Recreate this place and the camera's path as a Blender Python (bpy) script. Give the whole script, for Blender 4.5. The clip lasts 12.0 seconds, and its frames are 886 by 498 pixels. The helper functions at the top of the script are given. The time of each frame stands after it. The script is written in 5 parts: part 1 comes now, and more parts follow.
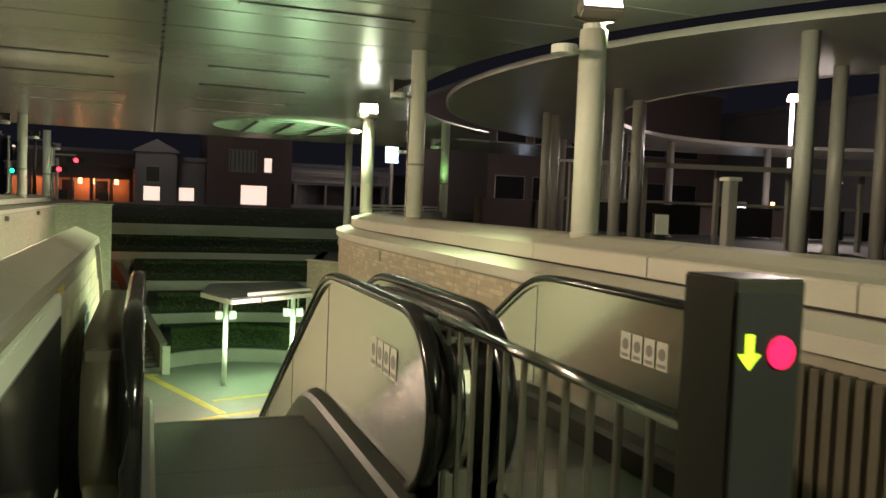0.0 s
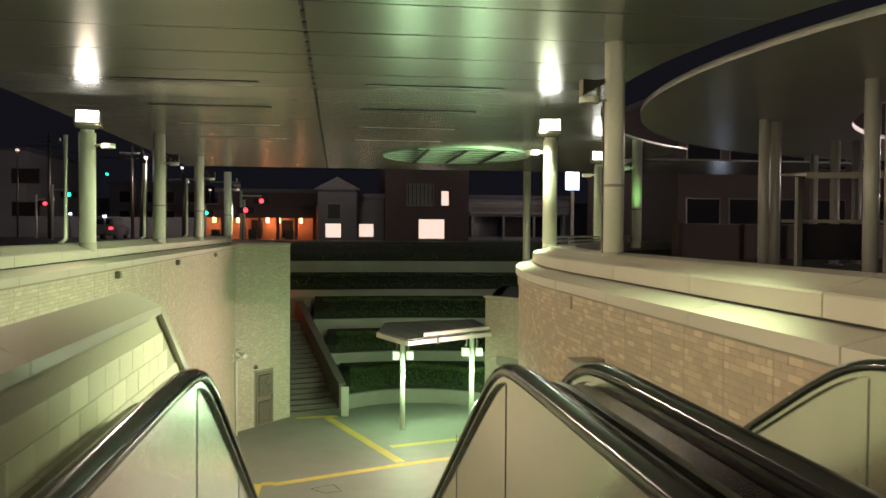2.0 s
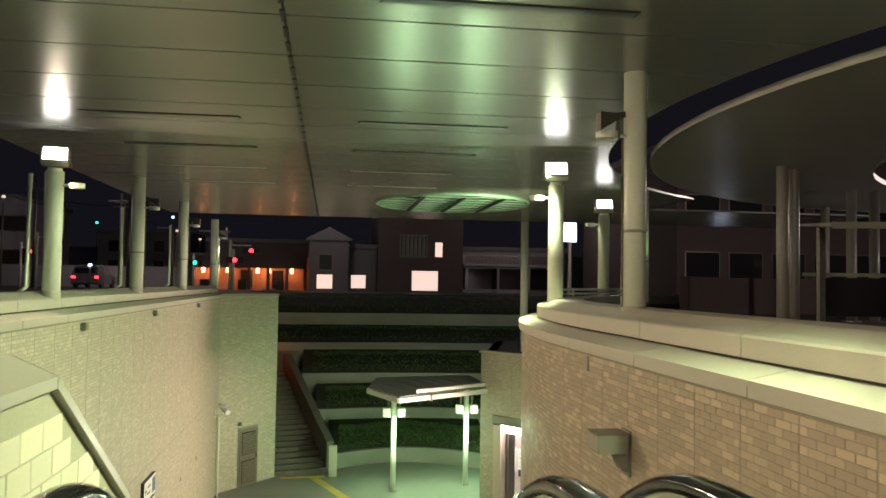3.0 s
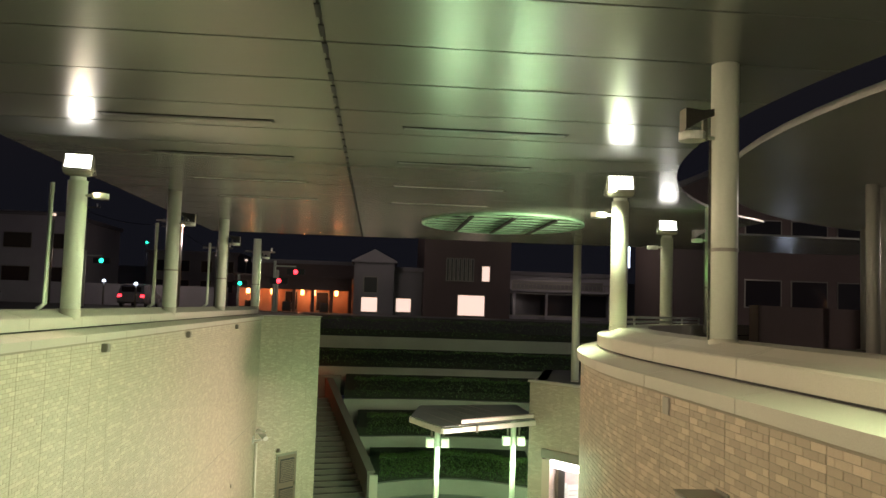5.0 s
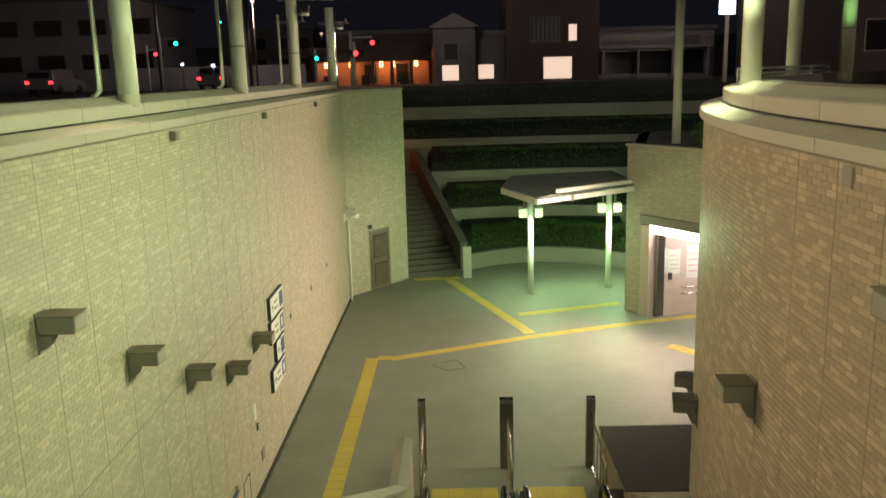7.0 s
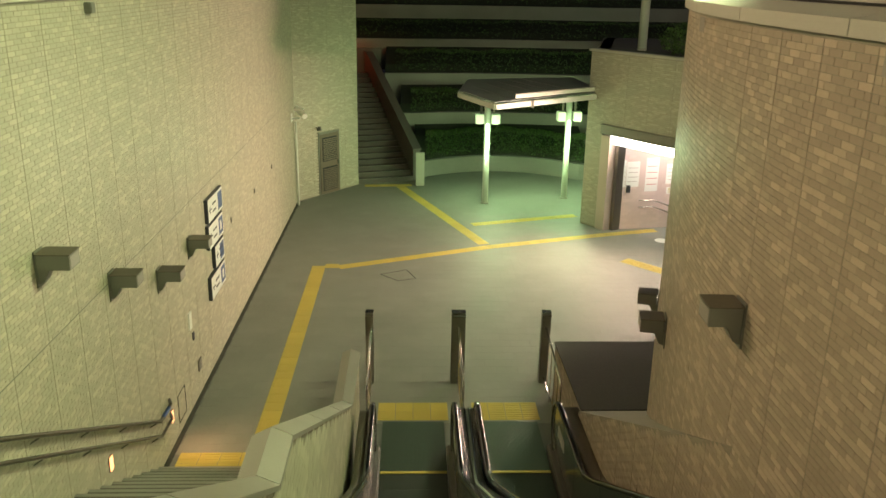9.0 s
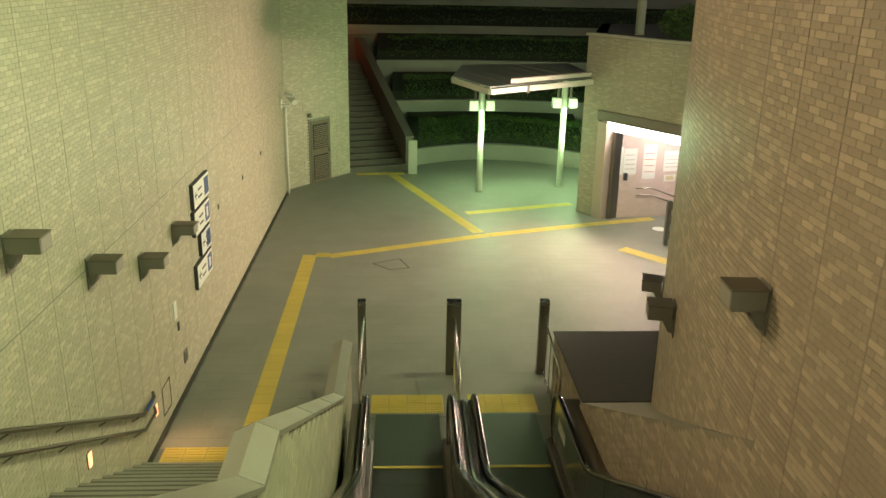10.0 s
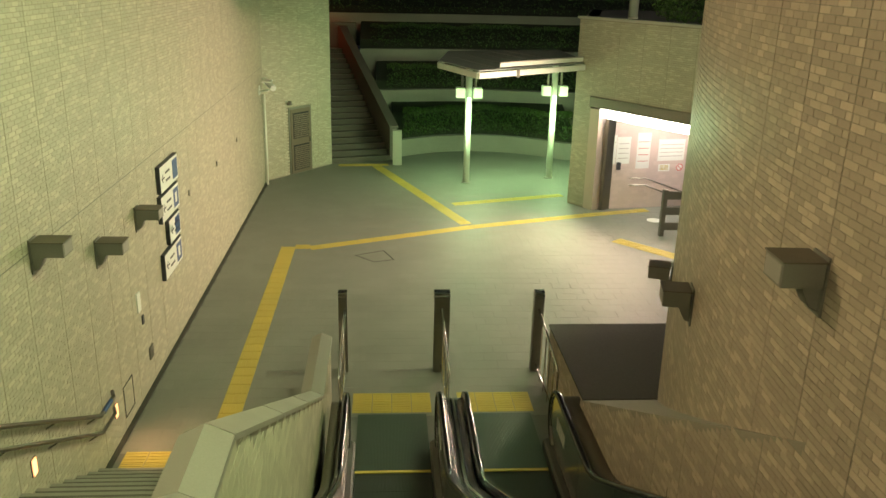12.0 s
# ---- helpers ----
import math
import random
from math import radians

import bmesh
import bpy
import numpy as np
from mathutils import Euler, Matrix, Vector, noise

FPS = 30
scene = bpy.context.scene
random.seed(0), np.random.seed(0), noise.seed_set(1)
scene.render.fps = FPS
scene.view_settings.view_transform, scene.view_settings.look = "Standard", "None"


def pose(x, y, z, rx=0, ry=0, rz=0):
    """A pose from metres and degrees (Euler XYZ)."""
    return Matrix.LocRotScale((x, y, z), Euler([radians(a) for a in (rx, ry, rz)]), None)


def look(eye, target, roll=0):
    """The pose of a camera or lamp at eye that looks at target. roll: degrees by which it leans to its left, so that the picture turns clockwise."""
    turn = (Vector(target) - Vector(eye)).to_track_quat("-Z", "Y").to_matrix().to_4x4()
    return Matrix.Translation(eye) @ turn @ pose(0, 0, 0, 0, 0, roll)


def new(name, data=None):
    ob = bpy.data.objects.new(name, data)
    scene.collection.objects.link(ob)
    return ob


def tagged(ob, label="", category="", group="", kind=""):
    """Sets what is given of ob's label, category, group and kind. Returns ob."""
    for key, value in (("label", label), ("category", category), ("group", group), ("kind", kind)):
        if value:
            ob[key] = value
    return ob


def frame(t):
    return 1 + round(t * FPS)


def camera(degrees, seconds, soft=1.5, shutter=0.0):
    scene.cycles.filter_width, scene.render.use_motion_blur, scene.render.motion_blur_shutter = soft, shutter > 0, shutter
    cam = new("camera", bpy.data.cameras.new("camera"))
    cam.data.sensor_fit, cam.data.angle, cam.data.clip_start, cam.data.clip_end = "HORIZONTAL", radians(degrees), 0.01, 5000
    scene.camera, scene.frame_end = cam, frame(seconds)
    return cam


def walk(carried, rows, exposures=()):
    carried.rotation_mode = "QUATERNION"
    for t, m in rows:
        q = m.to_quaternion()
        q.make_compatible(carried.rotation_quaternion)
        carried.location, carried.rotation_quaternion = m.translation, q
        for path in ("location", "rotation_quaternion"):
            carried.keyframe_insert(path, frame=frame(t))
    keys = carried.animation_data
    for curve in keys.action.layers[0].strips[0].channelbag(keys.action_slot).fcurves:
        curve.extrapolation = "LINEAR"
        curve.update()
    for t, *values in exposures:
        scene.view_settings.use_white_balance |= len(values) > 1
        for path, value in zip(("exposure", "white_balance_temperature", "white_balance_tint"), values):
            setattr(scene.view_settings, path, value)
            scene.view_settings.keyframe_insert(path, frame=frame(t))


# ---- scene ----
cam = camera(56.4, 12.0, shutter=0.5)
PATH = [
    (0, (-0.433, -0.284, 1.499), (0.241, 1.596, 1.392), 2.3),
    (0.5, (-0.278, 0.226, 1.548), (0.32, 2.133, 1.461), 1.6),
    (1, (-0.124, 0.78, 1.56), (0.314, 2.729, 1.466), 0.7),
    (1.5, (-0.042, 1.404, 1.566), (0.351, 3.364, 1.512), 2.5),
    (2, (0.058, 1.981, 1.536), (0.312, 3.965, 1.491), 0.4),
    (2.5, (0.111, 2.543, 1.538), (0.367, 4.526, 1.578), 1.1),
    (3, (0.131, 3.061, 1.508), (0.401, 5.041, 1.59), 0.9),
    (5, (0.222, 4.21, 1.498), (0.379, 6.199, 1.637), 1.9),
    (5.5, (0.149, 4.507, 1.451), (0.37, 6.493, 1.542), 2.2),
    (6, (0.06, 5.013, 1.455), (0.259, 7.002, 1.376), -0.8),
    (6.5, (0.122, 5.266, 1.446), (0.137, 7.245, 1.156), -1.9),
    (7, (0.13, 5.543, 1.464), (0.089, 7.499, 1.048), -1.5),
    (7.5, (0.204, 5.769, 1.428), (0.2, 7.709, 0.938), -0.8),
    (9.5, (0.047, 6.695, 1.043), (0.135, 8.587, 0.400), 1.1),
    (10, (0.042, 6.915, 0.914), (0.140, 8.806, 0.269), 1.1),
    (10.5, (0.042, 7.130, 0.785), (0.148, 9.022, 0.146), 1.1),
    (11, (0.047, 7.342, 0.657), (0.163, 9.234, 0.020), 1.2),
    (11.5, (0.046, 7.562, 0.527), (0.172, 9.454, -0.110), 1.4),
    (12, (0.045, 7.792, 0.396), (0.181, 9.681, -0.248), 1.4),
]
walk(cam, [(t, look(eye, target, roll)) for t, eye, target, roll in PATH],
     [(0, 0.32, 6000, 12), (2.2, 0.22, 6050, 14), (3.2, 0.14, 6050, 15), (5.5, 0.26, 6100, 15), (6.6, 0.0, 6300, 11), (9.5, 0.0, 6450, 9), (12, 0.02, 6500, 4)])
import itertools

# ---- light ----
world = bpy.data.worlds.new("world")
scene.world = world
world.use_nodes = True
wn = world.node_tree.nodes
sky = wn.new("ShaderNodeTexSky")
sky.sky_type, sky.sun_disc, sky.sun_elevation, sky.sun_rotation = "NISHITA", False, radians(-4.5), radians(200)
hue = wn.new("ShaderNodeMixRGB")
hue.inputs[0].default_value, hue.inputs[2].default_value = 0.6, (0.012, 0.012, 0.016, 1)
world.node_tree.links.new(sky.outputs[0], hue.inputs[1])
world.node_tree.links.new(hue.outputs[0], wn["Background"].inputs[0])
wn["Background"].inputs[1].default_value = 0.7


def lamp(name, kind, place, target, watts, colour, size=0.3, size_y=None, spot=60, blend=0.5):
    data = bpy.data.lights.new(name, kind)
    data.energy, data.color = watts, colour
    if kind == "AREA":
        data.size, data.spread = size, radians(120)
        if size_y:
            data.shape, data.size_y = "RECTANGLE", size_y
    elif kind == "SPOT":
        data.spot_size, data.spot_blend, data.shadow_soft_size = radians(spot), blend, size
    else:
        data.shadow_soft_size = size
    ob = new(name, data)
    ob.matrix_world = look(place, target)
    return ob


F = -5.88
JL = -2.45
CL, CR = 0.13, 1.69
WARM, WHITE, MINT, PINK, PALE = (1.0, 0.76, 0.46), (0.85, 1.0, 0.50), (0.64, 1.0, 0.48), (1.0, 0.70, 0.52), (0.95, 1.0, 0.55)

lamp("flood_light_right", "SPOT", (3.45, 15.3, 3.2), (-3.6, 16.5, -4.0), 3450, WHITE, 0.15, spot=118, blend=0.9)
lamp("flood_light_left", "SPOT", (-3.75, 15.6, 3.2), (3.0, 12.5, -1.5), 2000, WARM, 0.15, spot=118, blend=0.9)
lamp("flood_light_near", "SPOT", (2.7, 6.0, 3.1), (-3.2, 9.8, -2.5), 1950, WHITE, 0.15, spot=104, blend=0.9)
# added fill from an unseen post, for the near part of the curved wall
lamp("flood_fill_near_left", "SPOT", (-3.8, 4.2, 3.1), (3.0, 7.0, -0.5), 1500, WARM, 0.15, spot=118, blend=0.9)
lamp("flood_light_far_right", "SPOT", (5.7, 20.6, 3.2), (-1.0, 28.0, -5.0), 1700, PALE, 0.15, spot=130, blend=0.9)
lamp("flood_up_right", "SPOT", (3.45, 15.1, 3.15), (1.8, 12.5, 3.65), 10, WHITE, 0.1, spot=160, blend=1.0)
lamp("flood_up_left", "SPOT", (-3.8, 15.4, 3.1), (-2.2, 12.8, 3.65), 10, WARM, 0.1, spot=160, blend=1.0)
# extra spot beside the near flood, added to brighten the ring canopy
lamp("flood_spill_near", "SPOT", (3.2, 6.0, 3.1), (9.0, 10.5, 3.9), 300, PALE, 0.1, spot=120, blend=1.0)
# added fill behind the landing's start; no fixture stands there
lamp("landing_fill", "AREA", (2.0, -1.6, 3.45), (-0.8, 2.4, 0.5), 70, PALE, 0.6, 0.3)
for tx, ty in ((2.49, 32.35), (5.21, 33.05)):
    lamp("post_tube_light", "POINT", (tx + 0.1, ty - 0.6, -3.9), (0, 0, 0), 170, MINT, 0.15)
    lamp("post_tube_light_low", "POINT", (tx + 0.3, ty + 0.6, -3.9), (0, 0, 0), 120, MINT, 0.15)
lamp("entrance_light", "AREA", (7.0, 27.9, -3.3), (-3.4, 25.0, -3.4), 760, PINK, 2.2, 0.3)
lamp("entrance_floor_light", "AREA", (7.2, 28.1, -3.3), (4.0, 24.0, -5.9), 110, PINK, 2.2, 0.3)
lamp("entrance_inner_light", "AREA", (8.2, 29.4, -3.25), (8.2, 30.2, -6), 24, (1.0, 0.86, 0.78), 2.6, 0.5)
# only the first and fourth have a lamp; the others are added fill
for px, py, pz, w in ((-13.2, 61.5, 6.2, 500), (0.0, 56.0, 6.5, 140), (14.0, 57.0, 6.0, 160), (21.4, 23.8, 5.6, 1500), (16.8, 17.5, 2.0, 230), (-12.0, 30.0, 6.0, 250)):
    lamp("street_and_fill_light", "POINT", (px, py, pz), (0, 0, 0), w, (1.0, 0.80, 0.66), 0.2)

lamp("green_post_lamp", "SPOT", (6.72, 19.75, 1.36), (6.9, 20.35, 3.2), 90, (0.45, 1.0, 0.25), 0.05, spot=40, blend=0.9)

# ---- materials ----


def material(name, colour, rough=0.6, metal=0.0, vary=0.12, scale=6.0, bump=0.15, grain=60.0, spec=0.5, island=0.0, obj=0.0, coat=0.0):
    m = bpy.data.materials.new(name)
    m.use_nodes = True
    n, l = m.node_tree.nodes, m.node_tree.links
    b = n["Principled BSDF"]
    b.inputs["Roughness"].default_value, b.inputs["Metallic"].default_value = rough, metal
    b.inputs["Specular IOR Level"].default_value, b.inputs["Coat Weight"].default_value = spec, coat
    tc = n.new("ShaderNodeTexCoord")
    big, small = n.new("ShaderNodeTexNoise"), n.new("ShaderNodeTexNoise")
    big.inputs["Scale"].default_value, small.inputs["Scale"].default_value = scale * 0.12, grain
    big.inputs["Detail"].default_value = 6
    geo = n.new("ShaderNodeNewGeometry")
    l.new(geo.outputs["Position"], big.inputs["Vector"])
    l.new(geo.outputs["Position"], small.inputs["Vector"])
    add = n.new("ShaderNodeMath")
    add.operation = "ADD"
    l.new(big.outputs[0], add.inputs[0])
    l.new(small.outputs[0], add.inputs[1])
    total = add.outputs[0]
    rng = n.new("ShaderNodeMapRange")
    rng.inputs[1].default_value, rng.inputs[2].default_value = 0.6, 1.4
    rng.inputs[3].default_value, rng.inputs[4].default_value = 1 - vary, 1 + vary
    l.new(total, rng.inputs[0])
    value = rng.outputs[0]
    if island or obj:
        src = geo.outputs["Random Per Island"]
        amount = island
        if obj:
            info = n.new("ShaderNodeObjectInfo")
            src, amount = info.outputs["Random"], obj
        power = n.new("ShaderNodeMath")
        power.operation = "POWER"
        power.inputs[1].default_value = 2.6
        l.new(src, power.inputs[0])
        src = power.outputs[0]
        r2 = n.new("ShaderNodeMapRange")
        r2.inputs[3].default_value, r2.inputs[4].default_value = 1 - amount, 1 + amount
        l.new(src, r2.inputs[0])
        mul = n.new("ShaderNodeMath")
        mul.operation = "MULTIPLY"
        l.new(value, mul.inputs[0])
        l.new(r2.outputs[0], mul.inputs[1])
        value = mul.outputs[0]
    scaled = n.new("ShaderNodeVectorMath")
    scaled.operation = "SCALE"
    scaled.inputs[0].default_value = colour
    l.new(value, scaled.inputs["Scale"])
    l.new(scaled.outputs[0], b.inputs["Base Color"])
    rr = n.new("ShaderNodeMapRange")
    rr.inputs[1].default_value, rr.inputs[2].default_value = 0.3, 0.7
    swing = 0.0 if metal > 0.3 else 0.06
    rr.inputs[3].default_value, rr.inputs[4].default_value = max(0.02, rough - swing), min(1, rough + swing)
    l.new(big.outputs[0], rr.inputs[0])
    l.new(rr.outputs[0], b.inputs["Roughness"])
    if bump:
        bp = n.new("ShaderNodeBump")
        bp.inputs["Strength"].default_value, bp.inputs["Distance"].default_value = bump, 0.004
        l.new(small.outputs[0], bp.inputs["Height"])
        l.new(bp.outputs[0], b.inputs["Normal"])
    return m


def glow(name, colour, strength):
    m = bpy.data.materials.new(name)
    m.use_nodes = True
    b = m.node_tree.nodes["Principled BSDF"]
    b.inputs["Base Color"].default_value = (*colour, 1)
    b.inputs["Emission Color"].default_value, b.inputs["Emission Strength"].default_value = (*colour, 1), strength
    return m


def ribbed(name, colour, pitch, axis="X", rough=0.4, metal=0.6):
    m = material(name, colour, rough, metal, 0.1)
    n, l = m.node_tree.nodes, m.node_tree.links
    w = n.new("ShaderNodeTexWave")
    w.bands_direction = axis
    w.inputs["Scale"].default_value = 0.314 / pitch
    geo = n.new("ShaderNodeNewGeometry")
    l.new(geo.outputs["Position"], w.inputs["Vector"])
    bp = n.new("ShaderNodeBump")
    bp.inputs["Strength"].default_value, bp.inputs["Distance"].default_value = 0.4, 0.004
    l.new(w.outputs["Fac"], bp.inputs["Height"])
    l.new(bp.outputs[0], n["Principled BSDF"].inputs["Normal"])
    return m


M_SOFFIT = material("painted_metal_panel", (0.31, 0.32, 0.29), 0.27, 0.4, 0.02, 3, 0)
M_SEAM = material("dark_joint", (0.02, 0.02, 0.02), 0.7)
M_TILE_L = material("beige_mosaic_tile", (0.44, 0.41, 0.31), 0.5, 0, 0.08, 4, 0.12, 80, island=0.13)
M_TILE_R = material("tan_mosaic_tile", (0.41, 0.335, 0.25), 0.5, 0, 0.08, 4, 0.12, 80, island=0.20)
M_TILE_P = material("beige_mosaic_tile_piece", (0.46, 0.42, 0.32), 0.5, 0, 0.08, 4, 0.12, 80, obj=0.13)
# pale blades, with the mint light on them mixed into this green
M_BLADE = material("green_lit_blade_paint", (0.30, 0.52, 0.36), 0.4)
M_DOOR = material("brown_door_paint", (0.15, 0.115, 0.085), 0.5, 0.1, 0.08)
M_RING = material("grey_ring_panel", (0.34, 0.33, 0.30), 0.35, 0.1, 0.06, 3, 0.03, 20)
M_DECK = material("dark_polished_deck", (0.20, 0.20, 0.20), 0.2, 1.0, 0.05, 3, 0.03, 30)
M_VOID = material("dark_matt_surface", (0.045, 0.045, 0.035), 0.85, 0, 0.25, 8, 0.3, 40)
M_GLASSR = material("grey_roof_glazing", (0.16, 0.175, 0.165), 0.35, 0, 0.1, 5, 0.03, 30)
M_GROUT = material("tile_grout", (0.27, 0.245, 0.195), 0.85, 0, 0.15, 5, 0.4, 90)
M_STONE = material("pale_granite_coping", (0.43, 0.41, 0.35), 0.6, 0, 0.12, 6, 0.3, 120)
M_CAP = material("brushed_grey_cap", (0.29, 0.27, 0.24), 0.5, 0.1, 0.1, 6, 0.2, 100)
M_CAPST = material("brown_grey_cap_stone", (0.24, 0.22, 0.19), 0.36, 0, 0.1, 6, 0.15, 100)
M_FLOOR = material("grey_stone_paving", (0.24, 0.24, 0.22), 0.62, 0, 0.18, 8, 0.3, 90, obj=0.10)
M_FLOORB = material("paving_bed", (0.16, 0.165, 0.155), 0.8, 0, 0.2, 8, 0.3, 90)
M_YELLOW = material("yellow_tactile_paving", (0.52, 0.40, 0.085), 0.6, 0, 0.14, 8, 0.3, 90, obj=0.06)
M_COLUMN = material("white_painted_steel", (0.66, 0.68, 0.60), 0.4, 0, 0.05, 5, 0.05, 40)
M_STEEL = material("brushed_stainless_steel", (0.56, 0.54, 0.50), 0.18, 1.0, 0.05, 3, 0.0, 30)


def brushed(m):
    n, l = m.node_tree.nodes, m.node_tree.links
    geo, mp, nz, bp = n.new("ShaderNodeNewGeometry"), n.new("ShaderNodeMapping"), n.new("ShaderNodeTexNoise"), n.new("ShaderNodeBump")
    mp.inputs["Scale"].default_value = (2, 2, 200)
    nz.inputs["Scale"].default_value = 1.0
    nz.inputs["Detail"].default_value = 4
    l.new(geo.outputs["Position"], mp.inputs["Vector"])
    l.new(mp.outputs[0], nz.inputs["Vector"])
    l.new(nz.outputs[0], bp.inputs["Height"])
    bp.inputs["Strength"].default_value, bp.inputs["Distance"].default_value = 0.4, 0.0006
    l.new(bp.outputs[0], n["Principled BSDF"].inputs["Normal"])


brushed(M_STEEL)
tan = M_STEEL.node_tree.nodes.new("ShaderNodeTangent")
tan.direction_type, tan.axis = "RADIAL", "Z"
M_STEEL.node_tree.links.new(tan.outputs[0], M_STEEL.node_tree.nodes["Principled BSDF"].inputs["Tangent"])
M_STEEL.node_tree.nodes["Principled BSDF"].inputs["Anisotropic"].default_value = 0.9
M_STEEL.node_tree.nodes["Principled BSDF"].inputs["Anisotropic Rotation"].default_value = 0.25
M_STEELD = material("dull_stainless_steel", (0.22, 0.21, 0.18), 0.4, 0.9, 0.1, 3, 0.1, 30)
M_BRONZE = material("brown_metal_deck", (0.12, 0.105, 0.08), 0.42, 0.4, 0.1, 3, 0.05, 30)
M_STICKER = material("worn_translucent_sticker", (0.40, 0.40, 0.35), 0.35)
M_FADED = material("faded_grey_ink", (0.13, 0.13, 0.12), 0.4)
M_PLAZAC = material("grey_column_paint", (0.34, 0.33, 0.31), 0.35)
M_SKIRT = material("dark_skirt_metal", (0.05, 0.048, 0.04), 0.4, 0.5, 0.1, 3, 0)
M_RUBBER = material("black_handrail_rubber", (0.010, 0.010, 0.010), 0.12, 0, 0.05, 3, 0, 30, spec=0.5)
M_BLACK = material("black_plastic", (0.02, 0.02, 0.022), 0.4)
M_STEP = ribbed("ribbed_escalator_tread", (0.05, 0.062, 0.052), 0.01)
M_PLATE = ribbed("ribbed_landing_plate", (0.085, 0.115, 0.09), 0.02)
M_CONC = material("cast_concrete", (0.24, 0.23, 0.20), 0.8, 0, 0.2, 6, 0.5, 60)
M_STAIR = material("brown_stair_stone", (0.12, 0.105, 0.09), 0.7, 0, 0.15, 6, 0.3, 60)
M_LEAF = material("hedge_leaves", (0.06, 0.115, 0.022), 0.55, 0, 0.2, 6, 0, 30, island=0.5)
M_SOIL = material("dark_planting_soil", (0.025, 0.03, 0.018), 0.95, 0, 0.3, 6, 0.5, 30)
M_ASPHALT = material("asphalt", (0.05, 0.05, 0.05), 0.8, 0, 0.2, 5, 0.5, 80)
M_BOXM = material("grey_painted_box", (0.17, 0.165, 0.14), 0.45, 0.2, 0.06)
M_WHITE = material("white_enamel", (0.75, 0.76, 0.72), 0.35, 0, 0.04)
M_BLUE = material("blue_sign_ink", (0.03, 0.07, 0.22), 0.4)
M_INK = material("dark_sign_ink", (0.04, 0.04, 0.05), 0.5)
M_PINKT = material("pale_pink_wall_tile", (0.62, 0.50, 0.46), 0.4, 0, 0.05, 5, 0.1, 60, island=0.06)
M_FAC1 = material("brown_brick_facade", (0.10, 0.075, 0.07), 0.85, 0, 0.2)
M_FAC2 = material("grey_render_facade", (0.16, 0.155, 0.16), 0.85, 0, 0.15)
M_FAC3 = material("pale_render_facade", (0.30, 0.29, 0.31), 0.8, 0, 0.15)
M_DARKGLASS = material("dark_window_glass", (0.02, 0.02, 0.025), 0.08, 0, 0.05, 3, 0)
M_CAR = material("car_paint_silver", (0.3, 0.3, 0.32), 0.25, 0.5)
M_ORANGE = material("orange_lit_render", (0.26, 0.14, 0.09), 0.8, 0, 0.2)
G_FLOOD = glow("flood_lens_glow", (1.0, 0.95, 0.82), 12)
G_TUBE = glow("mint_tube_glow", (0.72, 1.0, 0.80), 8)
G_LINTEL = glow("entrance_tube_glow", (1.0, 0.96, 0.92), 9)
G_RED = glow("red_signal_glow", (1.0, 0.03, 0.04), 5)
G_REDS = glow("red_sign_glow", (1.0, 0.01, 0.09), 1.0)
G_GREEN = glow("green_signal_glow", (0.03, 1.0, 0.5), 4)
G_YG = glow("yellow_green_arrow_glow", (0.62, 0.95, 0.02), 1.2)
G_WIN = glow("lit_window_glow", (1.0, 0.72, 0.55), 0.85)
G_COOL = glow("cool_sign_glow", (0.75, 0.85, 1.0), 3.0)
G_ORANGE = glow("orange_lamp_glow", (1.0, 0.42, 0.14), 5)
G_AMBER = glow("amber_foot_lamp_glow", (1.0, 0.45, 0.2), 2.4)

# ---- mesh helpers ----


def part(name, bm, mat, parent=None, label="", kind=""):
    me = bpy.data.meshes.new(name)
    if isinstance(bm, tuple):
        me.from_pydata(*bm)
    else:
        bmesh.ops.recalc_face_normals(bm, faces=bm.faces)
        bm.to_mesh(me)
        bm.free()
    me.materials.append(mat)
    ob = new(name, me)
    if parent:
        ob.parent = parent
    return tagged(ob, label, kind=kind)


def thing(name, label, category, group="", place=(0, 0, 0)):
    ob = new(name)
    ob.location = place
    return tagged(ob, label, category, group)


def structure(name, bm, mat, label):
    return tagged(part(name, bm, mat), label, name.split("_")[0], kind="structure")


def smooth(ob):
    for p in ob.data.polygons:
        p.use_smooth = True
    return ob


def box(x0, x1, y0, y1, z0, z1, bm=None, bevel=0.0):
    bm = bm or bmesh.new()
    vs = [bm.verts.new(c) for c in itertools.product((x0, x1), (y0, y1), (z0, z1))]
    fs = [bm.faces.new([vs[i] for i in q]) for q in ((0, 1, 3, 2), (4, 6, 7, 5), (0, 4, 5, 1), (2, 3, 7, 6), (0, 2, 6, 4), (1, 5, 7, 3))]
    if bevel:
        es = list({e for f in fs for e in f.edges})
        bmesh.ops.bevel(bm, geom=es, offset=bevel, segments=2, affect="EDGES")
    return bm


def tube(a, b, r, r2=None, seg=16, bm=None):
    bm = bm or bmesh.new()
    a, b = Vector(a), Vector(b)
    q = (b - a).to_track_quat("Z", "Y").to_matrix()
    rings = []
    for c, rad in ((a, r), (b, r if r2 is None else r2)):
        rings.append([bm.verts.new(c + q @ Vector((rad * math.cos(t), rad * math.sin(t), 0))) for t in np.linspace(0, 2 * math.pi, seg, endpoint=False)])
    for i in range(seg):
        bm.faces.new((rings[0][i], rings[0][(i + 1) % seg], rings[1][(i + 1) % seg], rings[1][i]))
    bm.faces.new(rings[0][::-1])
    bm.faces.new(rings[1])
    return bm


